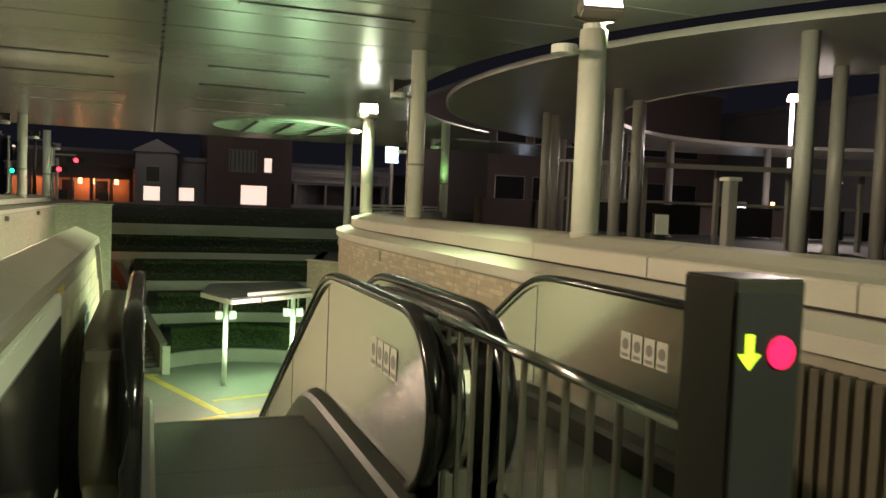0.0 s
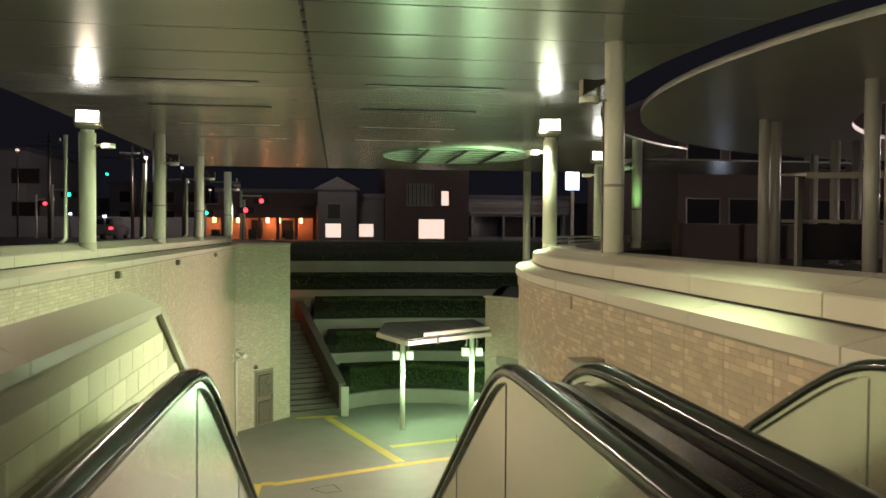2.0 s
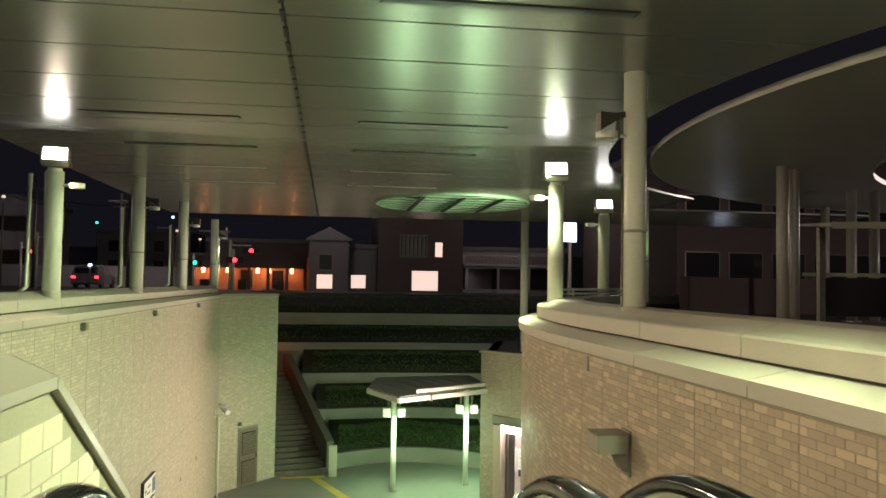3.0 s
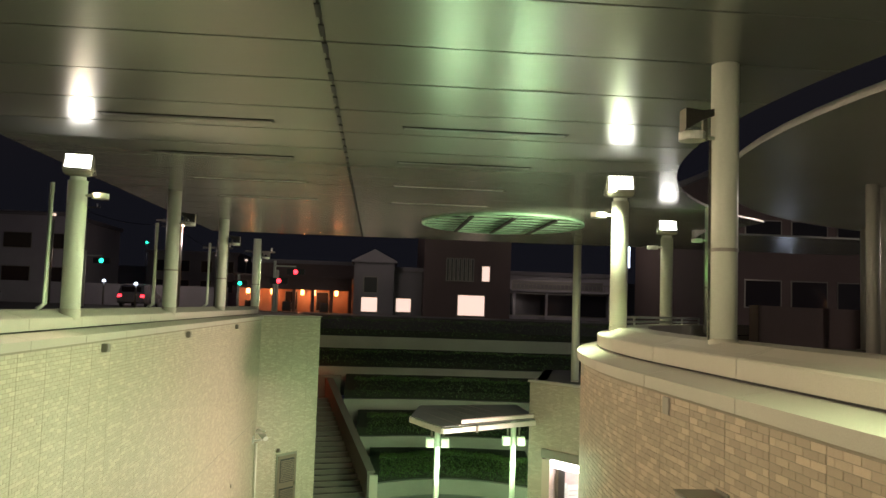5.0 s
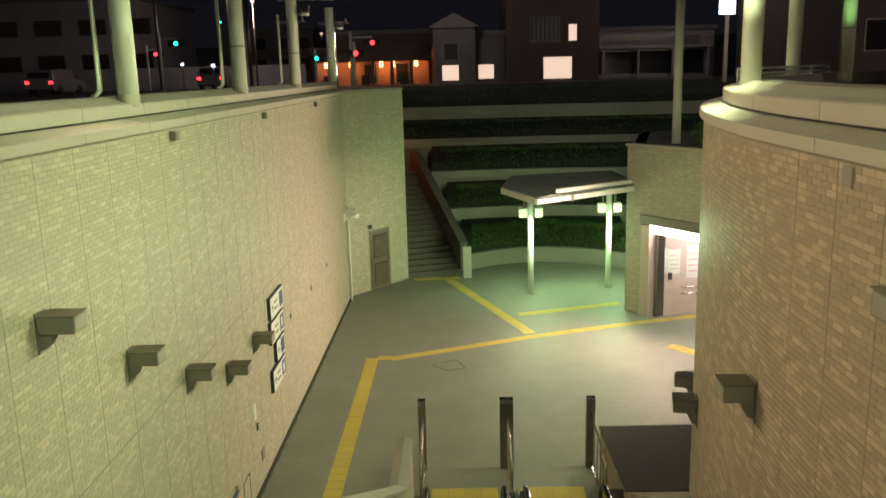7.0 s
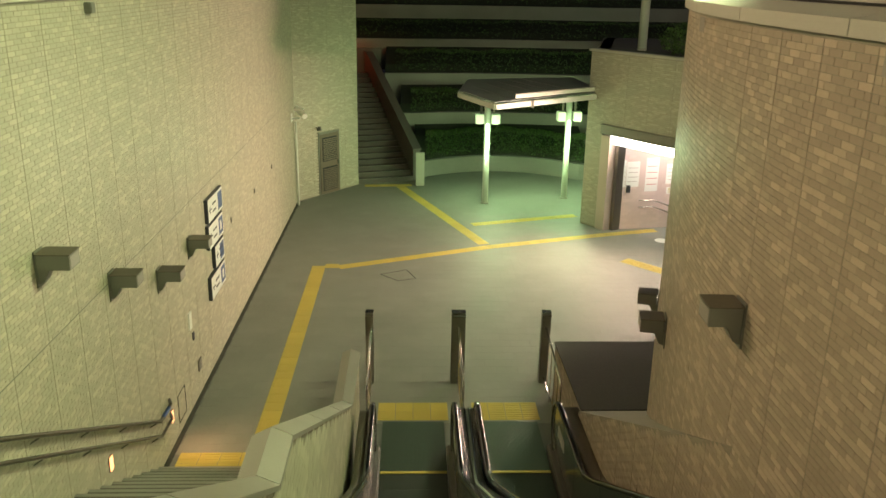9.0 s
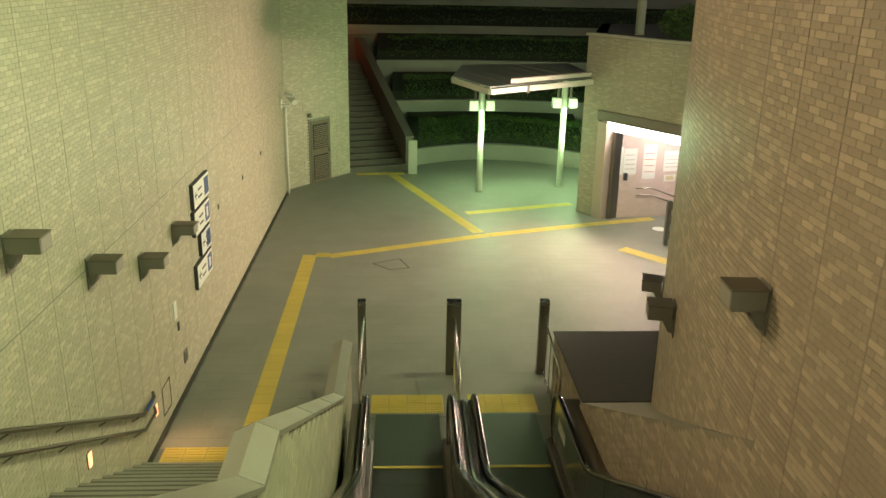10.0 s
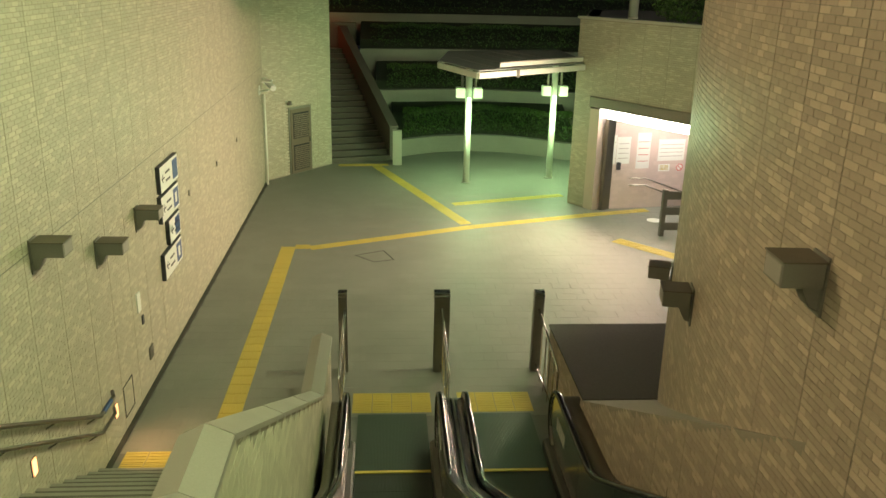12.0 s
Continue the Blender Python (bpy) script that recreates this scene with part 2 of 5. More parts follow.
def pipe(pts, r, seg=10, bm=None):
    """A round pipe along a polyline."""
    bm = bm or bmesh.new()
    pts = [Vector(p) for p in pts]
    rings = []
    for i, p in enumerate(pts):
        d = (pts[min(i + 1, len(pts) - 1)] - pts[max(i - 1, 0)]).normalized()
        q = d.to_track_quat("Z", "Y").to_matrix()
        rings.append([bm.verts.new(p + q @ Vector((r * math.cos(t), r * math.sin(t), 0))) for t in np.linspace(0, 2 * math.pi, seg, endpoint=False)])
    for a, b in zip(rings, rings[1:]):
        for i in range(seg):
            bm.faces.new((a[i], a[(i + 1) % seg], b[(i + 1) % seg], b[i]))
    bm.faces.new(rings[0][::-1])
    bm.faces.new(rings[-1])
    return bm


def loft(sections, bm=None, closed=True, caps=True):
    """Joins a row of equal point loops."""
    bm = bm or bmesh.new()
    rings = [[bm.verts.new(p) for p in s] for s in sections]
    n = len(rings[0])
    for a, b in zip(rings, rings[1:]):
        for i in range(n if closed else n - 1):
            bm.faces.new((a[i], a[(i + 1) % n], b[(i + 1) % n], b[i]))
    if caps and closed:
        bm.faces.new(rings[0][::-1])
        bm.faces.new(rings[-1])
    return bm


def boxes_mesh(cs, half, axes=None):
    """Many small blocks as one fast mesh: centres (n,3), half sizes (3,) or (n,3), axes (n,3,3) with rows right, ahead, up."""
    cs = np.asarray(cs, float)
    n = len(cs)
    half = np.broadcast_to(np.asarray(half, float), (n, 3))
    sg = np.array(list(itertools.product((-1, 1), (-1, 1), (-1, 1))), float)
    loc = sg[None] * half[:, None]
    if axes is not None:
        loc = np.einsum("nki,nij->nkj", loc, axes)
    v = (cs[:, None] + loc).reshape(-1, 3)
    q = np.array([(0, 1, 3, 2), (4, 6, 7, 5), (0, 4, 5, 1), (2, 3, 7, 6), (0, 2, 6, 4), (1, 5, 7, 3)])
    f = (q[None] + 8 * np.arange(n)[:, None, None]).reshape(-1, 4)
    return v.tolist(), [], f.tolist()


# ---- plan ----
DR, DY, DX = 16.9, 11.5, 2.6
DC = (DX + DR, DY)
RC = (16.45, 12.5)


def drum(s, out=0.0):
    """Point of the curved wall's face at arc length s past the straight part (negative: straight), moved out towards the escalators."""
    if s < 0:
        return DX - out, DY + s
    a = s / DR
    return DC[0] - (DR + out) * math.cos(a), DC[1] + (DR + out) * math.sin(a)


def strip(y_list, inner, outer, z0, z1, bm=None):
    """A solid bar whose sides follow the curved wall at two offsets."""
    return loft([[(*drum(s, outer), z0), (*drum(s, outer), z1), (*drum(s, inner), z1), (*drum(s, inner), z0)] for s in y_list], bm)


ARC = list(np.linspace(-20.5, 0, 5)) + list(np.linspace(0.4, 18, 40))

# ---- structure: ground, floors ----
bm = bmesh.new()
ring = ARC
for a, b in zip(ARC, ARC[1:]):
    pa, pb = drum(a, -0.5), drum(b, -0.5)
    bm.faces.new([bm.verts.new(p) for p in ((*pa, 0.8), (300, pa[1], 0.8), (300, pb[1], 0.8), (*pb, 0.8))])
for x0, x1, y0, y1 in ((-300, -4.1, -300, 40), (-300, -2.6, 40, 49.0), (-300, 300, 49.0, 600), (-4.1, 300, -300, -8), (16.4, 300, 26, 49.0)):
    bm.faces.new([bm.verts.new(p) for p in ((x0, y0, 0.8), (x1, y0, 0.8), (x1, y1, 0.8), (x0, y1, 0.8))])
structure("ground", bm, M_ASPHALT, "dark asphalt street and plaza level round the sunken court")
structure("floor_upper", box(-3.6, 2.75, -8, 3.9, -0.3, 0.0), M_FLOOR, "grey stone upper landing before the escalators")
structure("floor_lower", box(-6, 20, 17.0, 46, F - 0.3, F - 0.006), M_FLOORB, "grey paved floor of the sunken court")
structure("wall_back", box(-4, 3.2, -8.3, -8, 0, 3.65), M_CONC, "plain concrete wall closing the landing behind")
structure("wall_east", box(15.6, 16.0, 22, 36, F, 0.8), M_CONC, "plain concrete wall closing the sunken court")


def tile_wall(points, z0, z1, mat, skip=None, joint=0.63, w=0.1575, h=0.05, t=0.004):
    """Mosaic tiles in running bond along a polyline; points: function of length -> (x, y, nx, ny); returns mesh data."""
    fn, length = points
    cs, ax, hf = [], [], []
    rows = int((z1 - z0) / h)
    for r in range(rows):
        z = z0 + (r + 0.5) * h
        off = (r % 2) * w / 2
        k = 0
        s = off - w / 2
        while s < length:
            a, b = max(s, 0), min(s + w, length)
            s += w
            cuts = [(a, b)]
            if joint and int(a / joint) != int(b / joint):
                cut = int(b / joint) * joint
                cuts = [(a, cut - 0.006), (cut + 0.006, b)]
            for a, b in cuts:
                x, y, nx, ny = fn((a + b) / 2)
                if b - a < 0.012 or (skip and skip(x, y, z)):
                    continue
                cs.append((x + nx * t / 2, y + ny * t / 2, z))
                ax.append(((-ny, nx, 0), (nx, ny, 0), (0, 0, 1)))
                hf.append(((b - a) / 2 - 0.003, t / 2 + random.random() * 0.0012, h / 2 - 0.003))
    return cs, hf, ax


def put_tiles(parent, data, mat, near, limit=290):
    """The tiles nearest the walk as pieces of their own, the rest as one mesh."""
    cs, hf, ax = (np.array(d) for d in data)
    dist = np.linalg.norm(cs - np.array(near), axis=1)
    order = np.argsort(dist)
    first, rest = order[:limit], order[limit:]
    part("tile_field", boxes_mesh(cs[rest], hf[rest], ax[rest]), mat, parent, kind="stuff")
    me = None
    for i in first:
        if me is None:
            me = bpy.data.meshes.new("tile")
            me.from_pydata(*boxes_mesh([(0, 0, 0)], (0.047, 0.0026, 0.022)))
            me.materials.append({M_TILE_L: M_TILE_P, M_TILE_R: M_TILE_PR}.get(mat, mat))
        ob = new("tile", me)
        ob.parent = parent
        m = Matrix(ax[i].tolist()).transposed().to_4x4()
        ob.matrix_basis = Matrix.Translation(cs[i].tolist()) @ m @ Matrix.Diagonal((hf[i][0] / 0.047, hf[i][1] / 0.0026, hf[i][2] / 0.022, 1))


M_TILE_PR = material("tan_mosaic_tile_piece", (0.41, 0.335, 0.25), 0.5, 0, 0.08, 4, 0.12, 80, obj=0.20)

# west wall of the court with its coping
wall_w = structure("wall_west", box(-4.1, -3.6, 4.0, 32.8, F, 0.865), M_GROUT, "tall beige mosaic-tiled wall lit green and warm")
wall_d = structure("wall_diagonal", loft([[(-3.6, 32.6, z), (-1.78, 35.0, z), (-2.3, 36.6, z), (-4.2, 42.4, z), (-6, 42.4, z), (-6, 33, z), (-3.7, 32.8, z)] for z in (F, 0.97)]), M_GROUT, "beige mosaic-tiled pier wall with a louvred door")
wall_r = structure("wall_drum", strip(ARC, -0.5, 0.0, F, 0.865), M_GROUT, "curved tan mosaic-tiled wall beside the escalators")

for i in range(17):
    y0 = 3.2 + i * 1.75
    y1 = min(y0 + 1.738, 32.7)
    part("coping_block", loft([[(-4.15, y, 0.866), (-4.15, y, 1.03), (-3.80, y, 1.03), (-3.54, y, 0.972), (-3.54, y, 0.872), (-3.6, y, 0.866)] for y in (y0, y1)]), M_STONE, wall_w)
    part("coping_block", loft([[(-4.5, y + 0.6, 1.052), (-4.5, y + 0.6, 1.28), (-4.1, y + 0.6, 1.28), (-3.95, y + 0.6, 1.225), (-3.83, y + 0.6, 1.20), (-3.815, y + 0.6, 1.185), (-3.815, y + 0.6, 1.052)] for y in (y0, y1)]), M_STONE, wall_w)
part("coping_block", loft([[(-3.66, 32.5, z), (-1.72, 35.05, z), (-2.25, 36.6, z), (-4.15, 42.4, z), (-6, 42.4, z), (-6, 33, z), (-3.9, 32.6, z)] for z in (0.972, 1.0)]), M_STONE, wall_d)
for k in range(19):
    s0 = -16.5 + k * 1.8
    ss = np.linspace(s0, s0 + 1.787, 6)
    part("coping_block", loft([[(*drum(v, o), z) for o, z in ((-0.55, 0.866), (-0.55, 1.03), (-0.20, 1.03), (0.06, 0.972), (0.06, 0.872), (0.0, 0.866))] for v in ss]), M_STONE, wall_r)
    part("coping_block", loft([[(*drum(v, o), z) for o, z in ((-0.95, 1.052), (-0.95, 1.28), (-0.50, 1.28), (-0.35, 1.225), (-0.23, 1.20), (-0.215, 1.185), (-0.215, 1.052))] for v in ss + 0.6]), M_STONE, wall_r)

# near-black strips paint the shadow line in the gap between coping tiers
part("bedding_strip", box(-4.4, -3.85, 3.8, 33.3, 1.031, 1.051), M_SEAM, wall_w)
part("bedding_strip", strip([v for v in ARC if v < 17.5], -0.85, -0.25, 1.031, 1.051), M_SEAM, wall_r)

# small scupper boxes and plates on the walls
for y in (16.3, 21.5, 27.4):
    tagged(part("wall_bracket", box(-3.6, -3.51, y - 0.07, y + 0.07, 0.70, 0.82, bevel=0.01), M_BOXM), "small dull metal bracket under the wall coping", "bracket", "coping brackets")
for s in (-0.72, 3.1):
    x, y = drum(s)
    tagged(part("wall_plate", box(x - 0.02, x + 0.02, y - 0.07, y + 0.07, 0.69, 0.83, bevel=0.005), M_CAP), "small square metal cover plate on the curved wall", "plate", "wall plates")

# ---- structure: canopy soffit ----
SZ = 3.655


def soffit():
    """Panels 1.2 m deep across, cut by the round opening, with open joints."""
    rows = []
    y = -8.0
    bm = bmesh.new()
    ys = np.arange(10.98 - 1.2 * 15, 30.7, 1.2)
    for y0 in ys:
        y1 = min(y0 + 1.2, 30.75)
        for x0, x1 in ((-5.0, -0.29), (-0.27, 99)):
            if x1 == 99:
                sub = np.linspace(y0 + 0.015, y1 - 0.015, 5)
                for a, b in zip(sub, sub[1:]):
                    e = []
                    for yy in (a, b):
                        d = 12.35 ** 2 - (yy - RC[1]) ** 2
                        e.append(RC[0] - math.sqrt(d) if d > 0 else RC[0])
                    e = [min(v, 9.0 if y0 < 25 else 16.0) for v in e]
                    q = [(x0, a), (e[0], a), (e[1], b), (x0, b)]
                    lo = [bm.verts.new((*p, SZ)) for p in q]
                    hi = [bm.verts.new((*p, SZ + 0.05)) for p in q]
                    bm.faces.new(lo[::-1])
                    bm.faces.new(hi)
                    for i in range(4):
                        bm.faces.new((lo[i], lo[(i + 1) % 4], hi[(i + 1) % 4], hi[i]))
            else:
                box(x0, x1, y0 + 0.015, y1 - 0.015, SZ, SZ + 0.05, bm)
    return bm


structure("ceiling", soffit(), M_SOFFIT, "satin metal-panelled canopy soffit with fine dark joints")
structure("ceiling_backing", box(-4.98, 4.0, -7.2, 30.7, SZ + 0.012, SZ + 0.045), M_SEAM, "dark backing behind the soffit joints")
lowb = thing("ceiling_seam", "long dark dashed seam along the soffit", "seam")
lowb["kind"] = "structure"
for i in range(64):
    part("seam_dash", box(-0.31, -0.265, 2 + i * 0.45, 2.27 + i * 0.45, SZ - 0.012, SZ - 0.001), M_SEAM, lowb)
ringb = loft([[(RC[0] - r * math.cos(a), RC[1] + r * math.sin(a), z) for r, z in ((7.9, SZ), (11.6, SZ), (11.6, SZ + 0.07), (7.9, SZ + 0.07))] for a in np.linspace(0, 2 * math.pi, 73)], caps=False)
structure("ceiling_ring", ringb, M_RING, "round ring-shaped canopy roof past the curved gap")
lip = loft([[(RC[0] - r * math.cos(a), RC[1] + r * math.sin(a), z) for r, z in ((11.6, SZ - 0.01), (11.64, SZ - 0.01), (11.64, SZ + 0.08), (11.6, SZ + 0.08))] for a in np.linspace(0, 2 * math.pi, 97)], caps=False)
lip2 = loft([[(RC[0] - r * math.cos(a), RC[1] + r * math.sin(a), z) for r, z in ((7.86, SZ - 0.02), (7.9, SZ - 0.02), (7.9, SZ + 0.08), (7.86, SZ + 0.08))] for a in np.linspace(0, 2 * math.pi, 73)], caps=False)
structure("trim_ring", lip2, M_CAP, "pale metal rim of the ring canopy's opening")
structure("wall_plaza", loft([[(RC[0] - r * math.cos(a), RC[1] + r * math.sin(a), z) for r, z in ((12.2, 0.8), (12.2, 1.75), (12.0, 1.75), (12.0, 0.8))] for a in np.linspace(radians(48), radians(120), 30)]), M_FAC1, "low curved brown wall round the plaza")
structure("trim_ring", lip, M_RING, "dull metal rim of the ring canopy")


def slot(x0, x1, y, lit):
    g = thing("linear_downlight", "long slim recessed strip in the soffit, " + ("caught light painted white" if lit else "unlit"), "light", "soffit strips")
    # lit strips: the light they catch is painted as white enamel, paler frame
    w = 0.035 if lit else 0.07
    part("frame", box(x0, x1, y - w, y + w, SZ - 0.008, SZ - 0.002), M_CAP if lit else M_SEAM, g)
    part("diffuser", box(x0 + 0.03, x1 - 0.03, y - w + 0.012, y + w - 0.012, SZ - 0.012, SZ - 0.0085), M_WHITE if lit else M_BLACK, g)


for y, lit in ((4.35, 0), (6.8, 0), (9.25, 0), (11.7, 0), (14.15, 0), (16.6, 0), (19.1, 1), (21.55, 1)):
    if y in (6.8, 11.7):
        continue
    for x0 in (0.46, -3.12):
        slot(x0, x0 + 2.04, y, lit)

# round louvred skylight in the soffit
skyl = thing("round_soffit_grille", "round soffit grille of pale green-lit blades", "grille")
cx, cy, rr = 3.35, 25.0, 2.0
bm = loft([[(cx + r * math.cos(a), cy + r * 1.2 * math.sin(a), z) for r, z in ((rr, SZ - 0.05), (rr + 0.05, SZ - 0.05), (rr + 0.05, SZ), (rr, SZ))] for a in np.linspace(0, 2 * math.pi, 49)], caps=False)
part("rim", bm, M_BLADE, skyl)
# near-black disc puts the shade of the gaps between blades into colour
part("backing", loft([[(cx + (rr - 0.01) * k * math.cos(a), cy + (rr - 0.01) * k * 1.2 * math.sin(a), SZ - 0.012) for a in np.linspace(0, 2 * math.pi, 48, endpoint=False)] for k in (0.01, 1.0)]), M_SEAM, skyl)
for k in range(-3, 4):
    y = cy + k * 0.62
    hw = rr * math.sqrt(max(0, 1 - ((y - cy) / (rr * 1.2)) ** 2))
    part("blade", box(cx - hw, cx + hw, y - 0.17, y + 0.13, SZ - 0.05, SZ - 0.03), M_BLADE, skyl)
for x in (cx - 1.0, cx, cx + 1.0):
    part("rib", box(x - 0.05, x + 0.05, cy - 2.0, cy + 2.0, SZ - 0.08, SZ - 0.052), M_SEAM, skyl)


# ---- columns and flood lights ----
def column(x, y, top, r=0.15, base=1.276, flood=0, clutter=True, group="canopy columns", side=1, mat=None):
    g = thing("column" if not flood else "lamp_post", ("round white painted steel column on the stone coping" if not flood else "short white painted post with a bright flood lamp on top"), "column" if not flood else "lamp", group, (x, y, base))
    h = top - base
    smooth(part("shaft", tube((0, 0, -0.12), (0, 0, h), r, seg=28), mat or M_COLUMN, g))
    part("base_ring", tube((0, 0, -0.12), (0, 0, 0.03), r + 0.006, seg=28), M_STONE, g)
    if clutter:
        part("arm", tube((-side * (r - 0.02), -0.02, h * 0.55 + 0.42 if not flood else h - 0.2), (-side * (r + 0.2), -0.1, h * 0.55 + 0.42 if not flood else h - 0.2), 0.02, seg=8), M_COLUMN, g)
        zc = h * 0.55 + 0.37 if not flood else h - 0.25
        part("camera_drum", tube((-side * (r + 0.22), -0.12, zc), (-side * (r + 0.22), -0.12, zc + 0.07), 0.11, 0.11, 18), M_WHITE, g)
        if not flood:
            part("speaker_horn", loft([[(-side * (r + 0.05 + 0.3 * k), -0.15 - 0.1 * k + a * w_ * 0.5, zc + 0.24 - 0.1 * k + b * w_) for a, b in ((-1, -0.6), (1, -0.6), (1, 0.6), (-1, 0.6))] for k, w_ in ((0, 0.05), (0.4, 0.07), (1, 0.15))]), M_STEELD, g)
            part("bracket", box(-side * (r + 0.12) - 0.02, -side * (r + 0.12) + 0.02, -0.16, -0.12, zc, zc + 0.25), M_STEELD, g)
            part("pipe", tube((side * -(r + 0.03), -0.05, 0.02), (side * -(r + 0.03), -0.05, h * 0.55 + 0.4), 0.014, seg=8), M_STEEL, g)
            part("clip_band", tube((0, 0, h * 0.32), (0, 0, h * 0.32 + 0.03), r + 0.006, seg=28), M_CAP, g)
    if flood:
        part("collar", tube((0, 0, h), (0, 0, h + 0.05), r * 0.8, seg=20), M_WHITE, g)
        q = Matrix.Translation((-side * 0.05, -0.16, h + 0.2)) @ Euler((radians(58), 0, radians(-side * 12))).to_matrix().to_4x4()
        bm = box(-0.19, 0.19, -0.14, 0.14, -0.06, 0.07, bevel=0.02)
        bmesh.ops.transform(bm, matrix=q, verts=bm.verts)
        head = part("flood_head", bm, M_CAP, g)
        for k in range(5):
            fin = box(-0.15, 0.15, -0.11 + k * 0.05, -0.10 + k * 0.05, -0.10, -0.061)
            bmesh.ops.transform(fin, matrix=q, verts=fin.verts)
            part("cooling_fin", fin, M_STEELD, head)
        for k in (-1, 1):
            part("yoke", pipe([(0, 0, h + 0.05), (k * 0.2 - side * 0.05, -0.06, h + 0.08), (k * 0.205 - side * 0.05, -0.16, h + 0.2)], 0.012, 8), M_STEELD, g)
        bm = box(-0.16, 0.16, -0.11, 0.11, 0.071, 0.078)
        bmesh.ops.transform(bm, matrix=q, verts=bm.verts)
        part("lens", bm, G_FLOOD, g, "brightly lit flood lamp lens")
    return g


for x, y in ((3.15, 11.0), (6.93, 20.4)):
    column(x, y, SZ, 0.115)
column(6.13, 20.7, 3.05, 0.125, flood=1, group="flood lamp posts")
# the post at (-4.0, 4.4) is unseen, added to carry the near-left fill
for x, y, s in ((3.6, 15.54, 1), (3.16, 6.1, 1), (-3.9, 15.8, -1), (-4.0, 4.4, -1)):
    column(x, y, 3.05, 0.12 if x > 0 else 0.13, flood=1, group="flood lamp posts", side=s)
for x, y in ((-3.93, 21.3), (-3.95, 26.9), (-4.0, 33.6)):
    column(x, y, SZ, 0.135, side=-1)
for x, y in ((-4.2, 15.7), (-4.25, 21.3), (-4.3, 26.9)):
    tagged(smooth(part("drain_pipe", pipe([(x - 0.1, y, 1.28), (x, y, 1.36), (x, y, 3.0)], 0.035), M_COLUMN)), "slim pale pipe standing beside the columns", "pipe", "slim pipes")
post_far = column(6.77, 30.9, SZ, 0.13, base=-0.77, clutter=False)

# dark columns under the ring canopy and round it
for a, r in ((-25, 8.6), (-28.5, 8.3), (8.5, 8.05), (11, 7.85), (26, 9.4), (28.5, 9.2), (55, 8.8), (58, 8.5), (75, 8.6), (100, 8.6), (130, 8.6), (64, 11.2), (72, 11.2), (150, 8.6), (-60, 8.6), (0.2, 9.1), (-27.7, 11.0)):
    x, y = RC[0] - r * math.cos(radians(a)), RC[1] + r * math.sin(radians(a))
    g = thing("plaza_column", "dull metal column under the ring canopy", "column", "plaza columns", (x, y, 0.8))
    smooth(part("shaft", tube((0, 0, 0), (0, 0, SZ - 0.8), 0.105, seg=18), M_PLAZAC, g))
    part("base_plate", tube((0, 0, 0), (0, 0, 0.03), 0.2, seg=18), M_STEELD, g)

# plaza shelter past the round opening
psh = thing("plaza_shelter", "long low plaza shelter with a pale roof edge and dull posts", "shelter")
pa, pb = Vector((7.6, 14.55, 0.8)), Vector((14.4, 12.4, 0.8))
pu = (pb - pa).normalized()
pn = Vector((-pu.y, pu.x, 0))
part("roof_edge", loft([[p + pn * o + Vector((0, 0, h)) for o, h in ((0, 1.62), (0.05, 1.62), (0.05, 1.72), (0, 1.72))] for p in (pa, pb)]), M_CAP, psh)
part("roof", loft([[p + pn * o + Vector((0, 0, h)) for o, h in ((0.05, 1.66), (1.9, 1.78), (1.9, 1.83), (0.05, 1.71))] for p in (pa, pb)]), M_RING, psh)
part("back_rail", loft([[p + pn * o + Vector((0, 0, h)) for o, h in ((1.7, 0.92), (1.75, 0.92), (1.75, 0.98), (1.7, 0.98))] for p in (pa, pb)]), M_CAP, psh)
for k in range(5):
    p = pa.lerp(pb, 0.04 + 0.23 * k) + pn * 1.7
    part("post", box(p.x - 0.05, p.x + 0.05, p.y - 0.05, p.y + 0.05, 0.8, 2.55), M_PLAZAC, psh)
    part("glass", loft([[q + Vector((0, 0, h)) for q in (p, p + pn * 0.02, p + pu * 1.3 + pn * 0.02, p + pu * 1.3)] for h in (0.25, 0.9)]), M_DARKGLASS, psh)
pp_ = thing("pillar", "square dull steel plaza pillar, its lit top painted white", "pillar")
part("shaft", box(8.1, 8.27, 10.4, 10.57, 0.8, 2.05, bevel=0.01), M_PLAZAC, pp_)
# white cap stands in for the light on the pillar's top
part("cap", box(8.06, 8.31, 10.36, 10.61, 2.05, 2.11, bevel=0.008), M_COLUMN, pp_)
stn = thing("notice_stand", "dark plaza stand with a pale notice panel on top", "stand")
part("body", box(7.26, 7.46, 11.1, 11.24, 0.8, 1.2, bevel=0.01), M_SKIRT, stn)
part("panel", box(7.24, 7.48, 11.06, 11.09, 1.16, 1.48), M_WHITE, stn)
part("frame", box(7.22, 7.5, 11.09, 11.13, 1.14, 1.5), M_SKIRT, stn)
# low rail between the posts behind the coping's end
lr = thing("low_rail", "low pale tube rail behind the coping by the posts", "rail")
for z in (1.42, 1.34):
    smooth(part("rail", pipe([(3.9, 16.9, z), (4.9, 18.9, z), (6.13, 20.5, z), (7.3, 21.9, z)], 0.022), M_COLUMN, lr))
for x, y in ((3.9, 16.9), (4.9, 18.9), (6.6, 21.06), (7.3, 21.9)):
    part("post", tube((x, y, 1.05), (x, y, 1.42), 0.02, seg=10), M_COLUMN, lr)

# ---- escalators ----


def prof(y):
    """Height of the step line."""
    def soft(t, k=0.5):
        return k * math.log1p(math.exp(t / k)) if t / k < 30 else t
    return max(F, -0.577 * (soft(y - 5.62, 0.16) - soft(y - 15.81, 0.2)))


